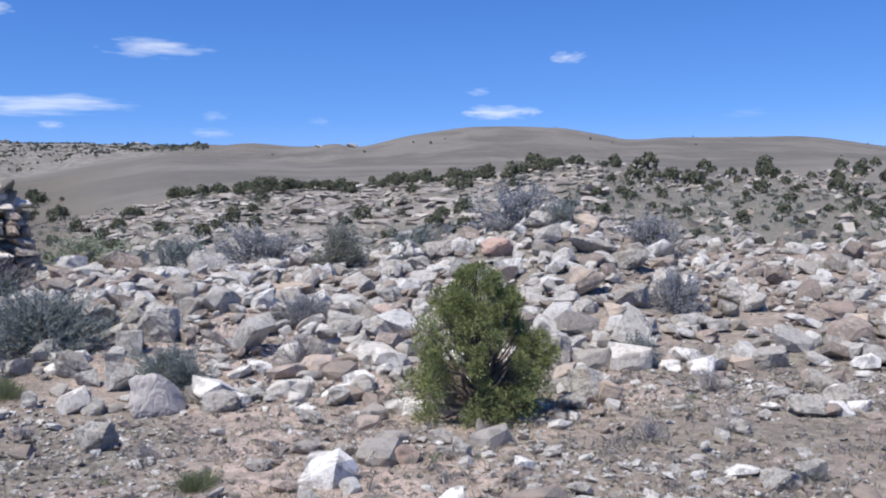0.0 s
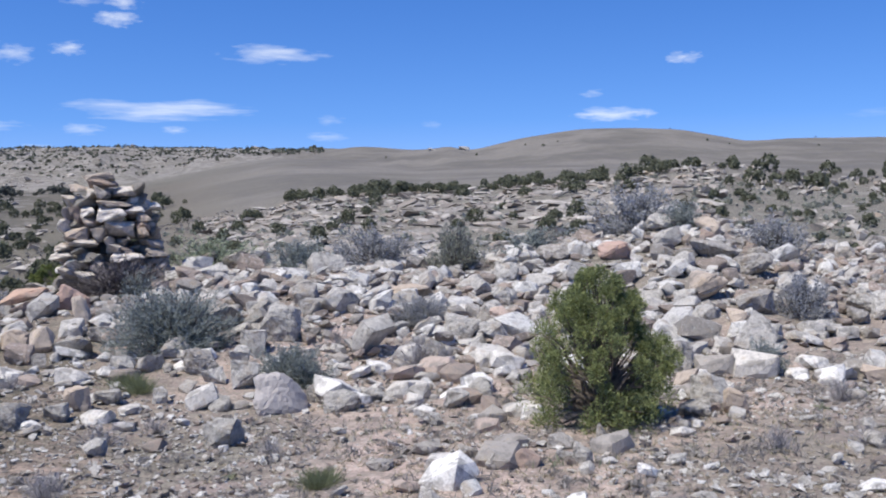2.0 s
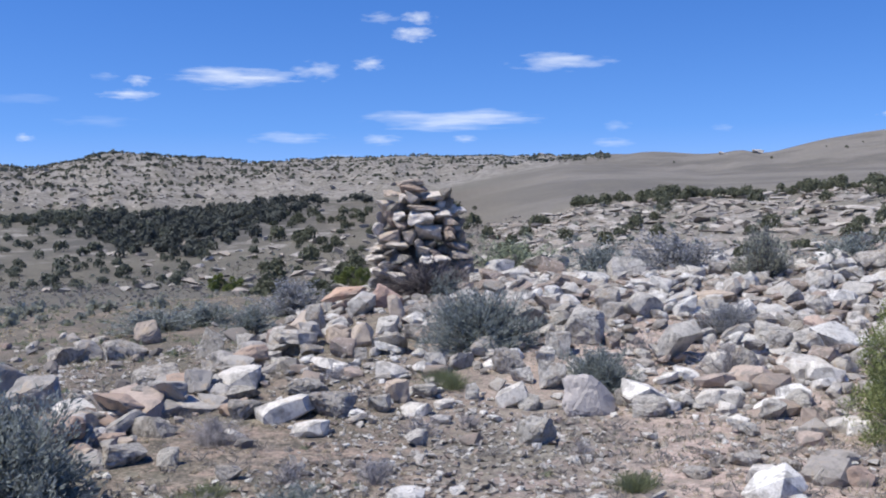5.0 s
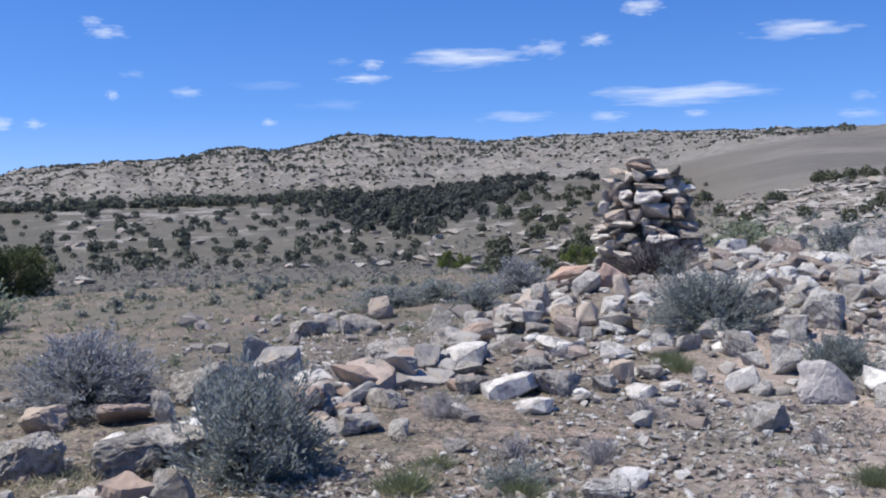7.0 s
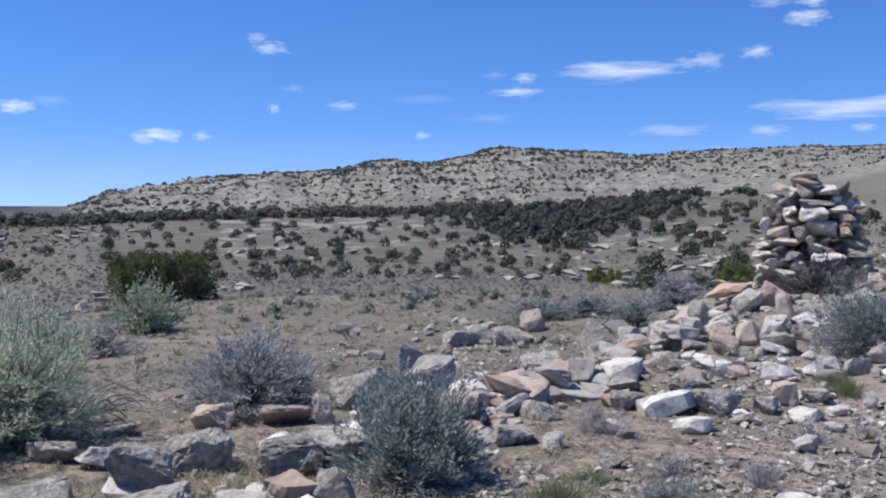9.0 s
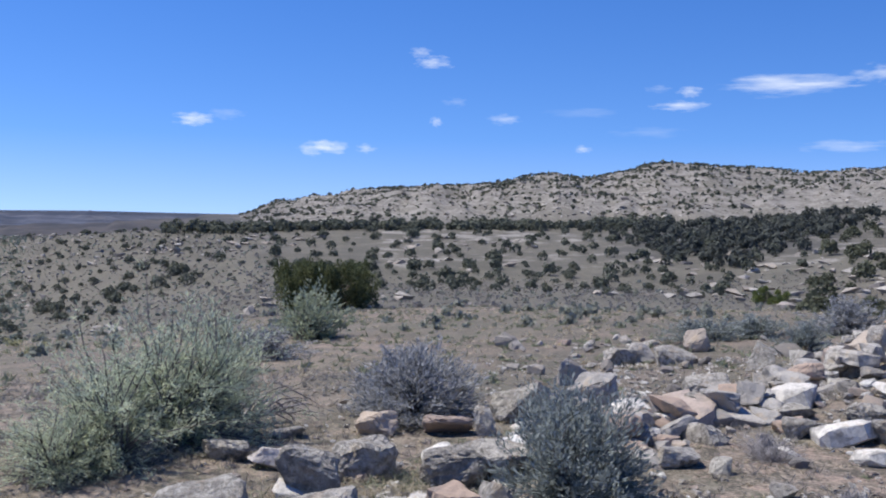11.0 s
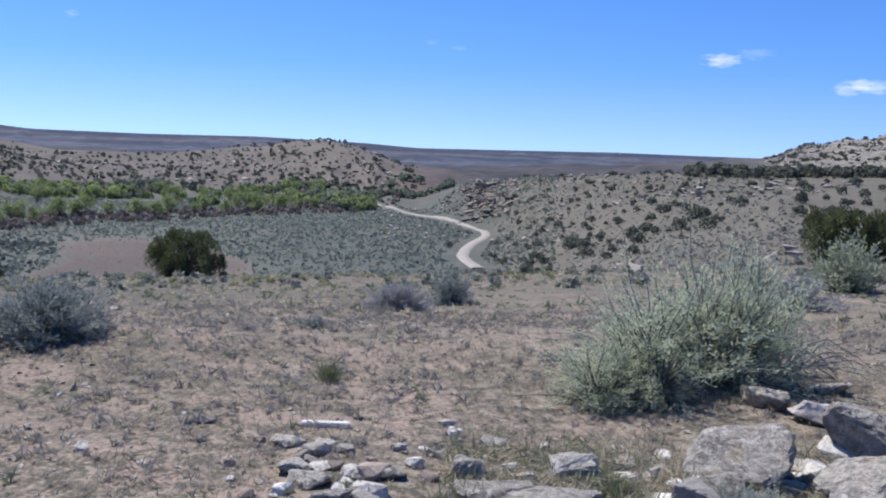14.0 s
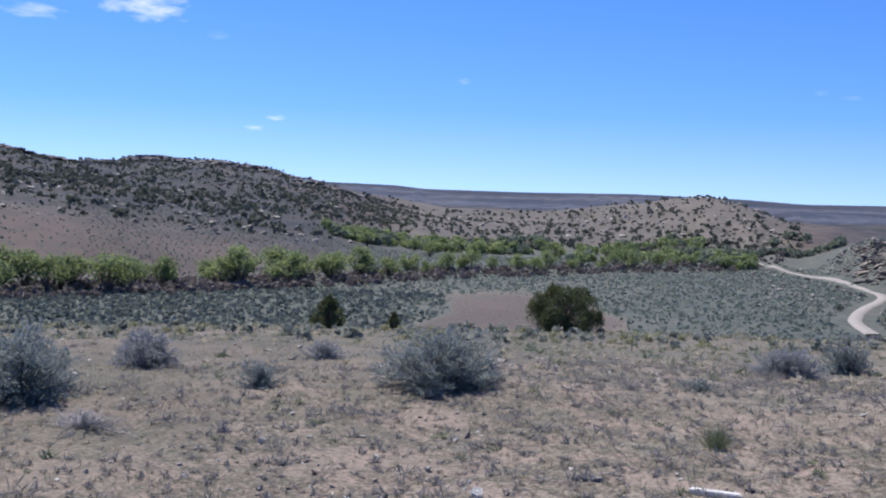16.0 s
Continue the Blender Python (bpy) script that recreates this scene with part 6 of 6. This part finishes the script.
def build_outcrops():
    rng = np.random.default_rng(31)
    u = lambda lo, hi, n: rng.uniform(lo, hi, n)

    def lay(name, label, a, r, size, stretch=(1, 1, 1), pieces=None, mat=LEDGE_STONE):
        clear = off_road(a, r)
        x, y = polar(a[clear], r[clear])
        size = size[clear]
        me = scatter(name, pieces or CHIPS_FAR, rng, x, y, size, mat, 0.35, 0.16, None, stretch)
        tagged(new(name, me), label, "rock outcrop", kind="stuff")

    n = 2700
    a, r = u(-9, 20, n), np.sqrt(u(60 ** 2, 172 ** 2, n))
    size = np.clip(rng.lognormal(-0.15, 0.5, n), 0.35, 2.8)
    order = np.argsort(-size / r)
    big, rest = order[:300], order[300:]
    ledge = thing("rock_ledge", Matrix(), "broken ledges of pale tilted limestone slabs on a slope", "rock ledge")
    shared = [mesh_from("slab", v, f, LEDGE_SLAB) for v, f in SLABS]
    x, y = polar(a, r)
    z = height(x, y)
    for i in big:
        m = int(rng.integers(len(SLABS)))
        ob = new("slab", shared[m])
        low = SLABS[m][0][:, 2].min() * size[i]
        ob.matrix_basis = pose(x[i], y[i], z[i] - low * 0.3, rng.normal(0, 9), rng.normal(0, 9), rng.uniform(0, 360)) @ Matrix.Diagonal((1.6 * size[i], size[i], size[i], 1))
        ob.parent = ledge
    lay("ledge_rubble", "small pale limestone slabs between the ledges", a[rest], r[rest], size[rest], (1.6, 1, 1.0), SLABS)
    n = 900
    a, r = u(-28, -7, n), np.sqrt(u(60 ** 2, 230 ** 2, n))
    keep = fbm(*polar(a, r), 30, 2, 5) > -0.1
    lay("rock_outcrop", "pale rocks scattered on the hillside", a[keep], r[keep], u(0.4, 1.8, n)[keep])
    n = 1500
    a, r = u(22, 76, n), np.sqrt(u(120 ** 2, 390 ** 2, n))
    keep = fbm(*polar(a, r), 45, 2, 6) > 0.1
    lay("rock_outcrop", "pale limestone ledges on the juniper slope", a[keep], r[keep], u(0.7, 3.0, n)[keep], (1.5, 1, 0.7))
    n = 2000
    a = u(13, 64, n)
    base = np.maximum(ring_at(3, a) * 1.35, 560)
    r = base + (ring_at(5, a) - base) * u(0, 1, n)
    keep = (a > 26) | (r > ring_at(4, a) * 1.06)
    lay("rock_outcrop", "pale cliffs and boulders on the mesa side", a[keep], r[keep], np.clip(rng.lognormal(0.6, 0.5, n), 0.8, 7)[keep], (1.5, 1, 0.7))
    n = 620
    a, r = u(66, 85.5, n), u(300, 570, n)
    lay("rock_outcrop", "pale rocks beside the dirt road", a, r, u(0.6, 2.4, n))
    n = 420
    a = rng.normal(79.2, 1.1, n)
    lay("rock_outcrop", "broken brown ledges on the rocky knob", a, ring_at(3, a) * u(0.86, 1.0, n), np.clip(rng.lognormal(0.55, 0.5, n), 0.7, 5.5), (1.7, 1, 0.7), None, STONE_KNOB)
    n = 900
    a = u(84, 134, n)
    r = np.where(a < 104, u(720, 1000, n), ring_at(3, a) + (ring_at(5, a) - ring_at(3, a)) * u(0, 1, n))
    lay("rock_outcrop", "brown rocks scattered over the reddish slopes", a, r, u(1.2, 5.0, n), (1.5, 1, 0.8))

    # dark caprock along the rims of the western mesas
    for name, n, a0, a1, k, lo, hi, shape in (("caprock", 420, 106, 134, 5, 6, 12, (2.4, 1, 0.65)),):
        a = u(a0, a1, n)
        x, y = polar(a, ring_at(k, a) * u(0.93, 0.968, n))
        me = scatter(name, CHIPS_FAR, rng, x, y, u(lo, hi, n), CAP_STONE, 0.45, 0.06, None, shape)
        tagged(new(name, me), "dark caprock ledge along the mesa rim", "rock outcrop", kind="stuff")


CHIPS_FAR = [hull_stone(500 + i, 0.6, 9, 0) for i in range(8)]
build_outcrops()


# ---- cottonwoods on the valley floor ----
def build_cottonwoods():
    rng = np.random.default_rng(41)
    kinds = []
    for k in range(5):
        lobes = 15
        z, turn = rng.uniform(0.34, 0.93, lobes), rng.uniform(0, 2 * math.pi, lobes)
        out = rng.uniform(0.12, 0.42, lobes) * np.sqrt(np.maximum(0.12, 1 - ((z - 0.45) / 0.55) ** 2))
        centre = np.stack([out * np.cos(turn), out * np.sin(turn), z * 0.88], 1)
        n = 1150
        pick = rng.integers(0, lobes, n)
        way = unit(rng.normal(0, 1, (n, 3)) + np.array([0, 0, 0.25]))
        p = centre[pick] + way * rng.uniform(0.04, 0.2, (n, 1)) * np.array([1, 1, 1.0])
        side = np.cross(way, rng.normal(0, 1, (n, 3)))
        crown = mesh_from("crown", *leaves(rng, p, side, 0.065, 0.045, 0.8), COTTON_LEAF)
        t = np.linspace(0, 1, 5)[:, None]
        lines = np.array([np.array([0.02 * math.cos(q), 0.02 * math.sin(q), 0.1 * c[2]]) * (1 - t) + c * t for q, c in zip(turn, centre)] + [np.array([[0, 0, -0.02]]) * (1 - t) + np.array([[0.02, 0.01, 0.55]]) * t])
        radii = np.vstack([np.tile(np.linspace(0.016, 0.003, 5), (lobes, 1)), np.linspace(0.034, 0.012, 5)[None]])
        limbs = [mesh_from("limb", *tubes(lines[q:q + 1], radii[q:q + 1]), BARK) for q in range(lobes)]
        kinds.append((crown, mesh_from("trunk", *tubes(lines[lobes:], radii[lobes:]), BARK), limbs))
    count = 74
    a = np.concatenate([np.linspace(86.5, 131, 46) + rng.normal(0, 0.35, 46), rng.uniform(84, 107, count - 46)])
    r = np.interp(a, [83, 88, 99, 108, 118, 130], [560, 510, 410, 332, 292, 270]) * rng.uniform(1.0, 1.07, count)
    r[46:] = rng.uniform(520, 640, count - 46)
    for i in range(count):
        x, y = polar(a[i], r[i])
        tall = rng.uniform(6.0, 10.5) if i < 46 else rng.uniform(6, 10)
        tall *= 1.0 + 0.25 * float(smooth(103, 108, a[i])) * (i < 46)
        wide = tall * rng.uniform(0.9, 1.35)
        ob = thing("cottonwood", pose(x, y, ground_at(x, y) - 0.1, 0, 0, rng.uniform(0, 360)) @ Matrix.Diagonal((wide, wide, tall, 1)), "bright green cottonwood in fresh leaf along the wash", "cottonwood", "cottonwoods along the wash")
        crown, trunk, limbs = kinds[rng.integers(5)]
        part("crown", crown, ob)
        part("trunk", trunk, ob)
        for limb in limbs:
            part("limb", limb, ob)


build_cottonwoods()


# ---- dry grass, litter and the plank ----
def build_grass():
    rng = np.random.default_rng(51)
    n = 36000
    a, r = rng.uniform(-30, 132, n), rng.uniform(1.6, 5.0, n) ** 1.72
    x, y = polar(a, r)
    keep = (r < 22) & (rng.uniform(0, 1, n) < 0.4 + 1.1 * fbm(x, y, 1.6, 3, 61)) & ~((a < 30) & (r > 9) & (rng.uniform(0, 1, n) < 0.75))
    x, y = x[keep], y[keep]
    blades = 4
    p = np.repeat(np.stack([x, y, height(x, y) - 0.005], 1), blades, 0)
    p[:, :2] += rng.normal(0, 0.02, (len(p), 2))
    way = np.tile(np.array([[0, 0, 0.8]]), (len(p), 1))
    tall = 0.055
    half = rng.uniform(0, 1, len(p)) < 0.8
    for name, pick, mat, label in (("dry_grass", half, DRY_LEAF, "sparse short dry grass on pinkish soil"), ("green_grass", ~half, HERB_GREEN, "sparse short grey-green herbs on the soil")):
        me = mesh_from(name, *leaves(rng, p[pick], way[pick], tall, 0.006, 0.8), mat)
        tagged(new(name, me), label, "grass", kind="stuff")


build_grass()


def build_clumps():
    rng = np.random.default_rng(57)
    for n, near, far, lo, hi, mat, name, label in ((900, 4.2, 7.5, 0.08, 0.36, DRY_LEAF, "dry_clumps", "straw-coloured grass between the boulders"), (600, 4.2, 7.5, 0.08, 0.36, HERB_GREEN, "green_herbs", "grey-green herbs between the boulders"), (11000, 2.6, 14, 0.03, 0.085, DRY_LEAF, "dry_clumps", "small tufts of dead straw-coloured grass"), (1200, 4.5, 13, 0.1, 0.36, HERB_LEAF, "grey_herbs", "soft grey tufts of dead stalks"), (6500, 2.6, 13, 0.035, 0.1, HERB_LEAF, "grey_herbs", "small grey herbs and dead stalks"),
                                                   (4200, 5.5, 12.5, 0.05, 0.14, HERB_LEAF, "grey_herbs", "small grey herbs among the stones"), (900, 3, 20, 0.06, 0.16, HERB_GREEN, "green_herbs", "small green herbs on the dry soil"), (9000, 11, 45, 0.08, 0.3, DRY_LEAF, "dry_clumps", "tufts of dry grass over the flat"), (9000, 11, 48, 0.08, 0.3, HERB_GREEN, "green_herbs", "low grey-green herbs over the flat"), (7000, 40, 190, 0.3, 0.34, HERB_LEAF, "grass_cover", "short dry grass and low herbs over the swale")):
        a, r = rng.uniform(-30, 132, n), np.sqrt(rng.uniform(near ** 2, far ** 2, n))
        x, y = polar(a, r)
        if far == 7.5:
            a = rng.uniform(46, 80, n)
            r = np.interp(a, [42, 50, 57, 65, 78, 96], [8.4, 6.9, 6.0, 5.3, 5.2, 5.1]) + rng.normal(0, 0.6, n)
            x, y = polar(a, r)
        keep = (rng.uniform(0, 1, n) < 0.6 + 0.6 * fbm(x, y, 3.0, 2, 67)) & ((a > 31) | (r < 11))
        if far == 190:
            far_bushes(name, label, "grass", rng, rng.uniform(18, 80, n), r, rng.uniform(0.25, 0.9, n), mat, 5, 0.7, 0.45, 0.22)
            continue
        far_bushes(name, label, "herbs", rng, a[keep], r[keep], rng.uniform(lo, hi, n)[keep], mat, 32 if hi > 0.35 else 10, 0.34 if hi > 0.35 else 0.7, 0.45, 0.03 if hi > 0.35 else 0.07)


build_clumps()


def build_plank():
    bm = bmesh.new()
    bmesh.ops.create_cube(bm, size=1.0)
    for q in bm.verts:
        q.co = (q.co.x * (0.28 - 0.02 * q.co.y), q.co.y * 0.06, q.co.z * 0.03)
    bmesh.ops.bevel(bm, geom=list(bm.edges), offset=0.006, segments=2, affect="EDGES")
    me = bpy.data.meshes.new("plank")
    bm.to_mesh(me)
    bm.free()
    me.materials.append(PLANK)
    ob = new("plank", me)
    ob.matrix_basis = pose(-6.14, 0.34, ground_at(-6.14, 0.34) + 0.014, 0, 2, 90)
    tagged(ob, "short weathered pale plank lying on the soil", "plank")


build_plank()
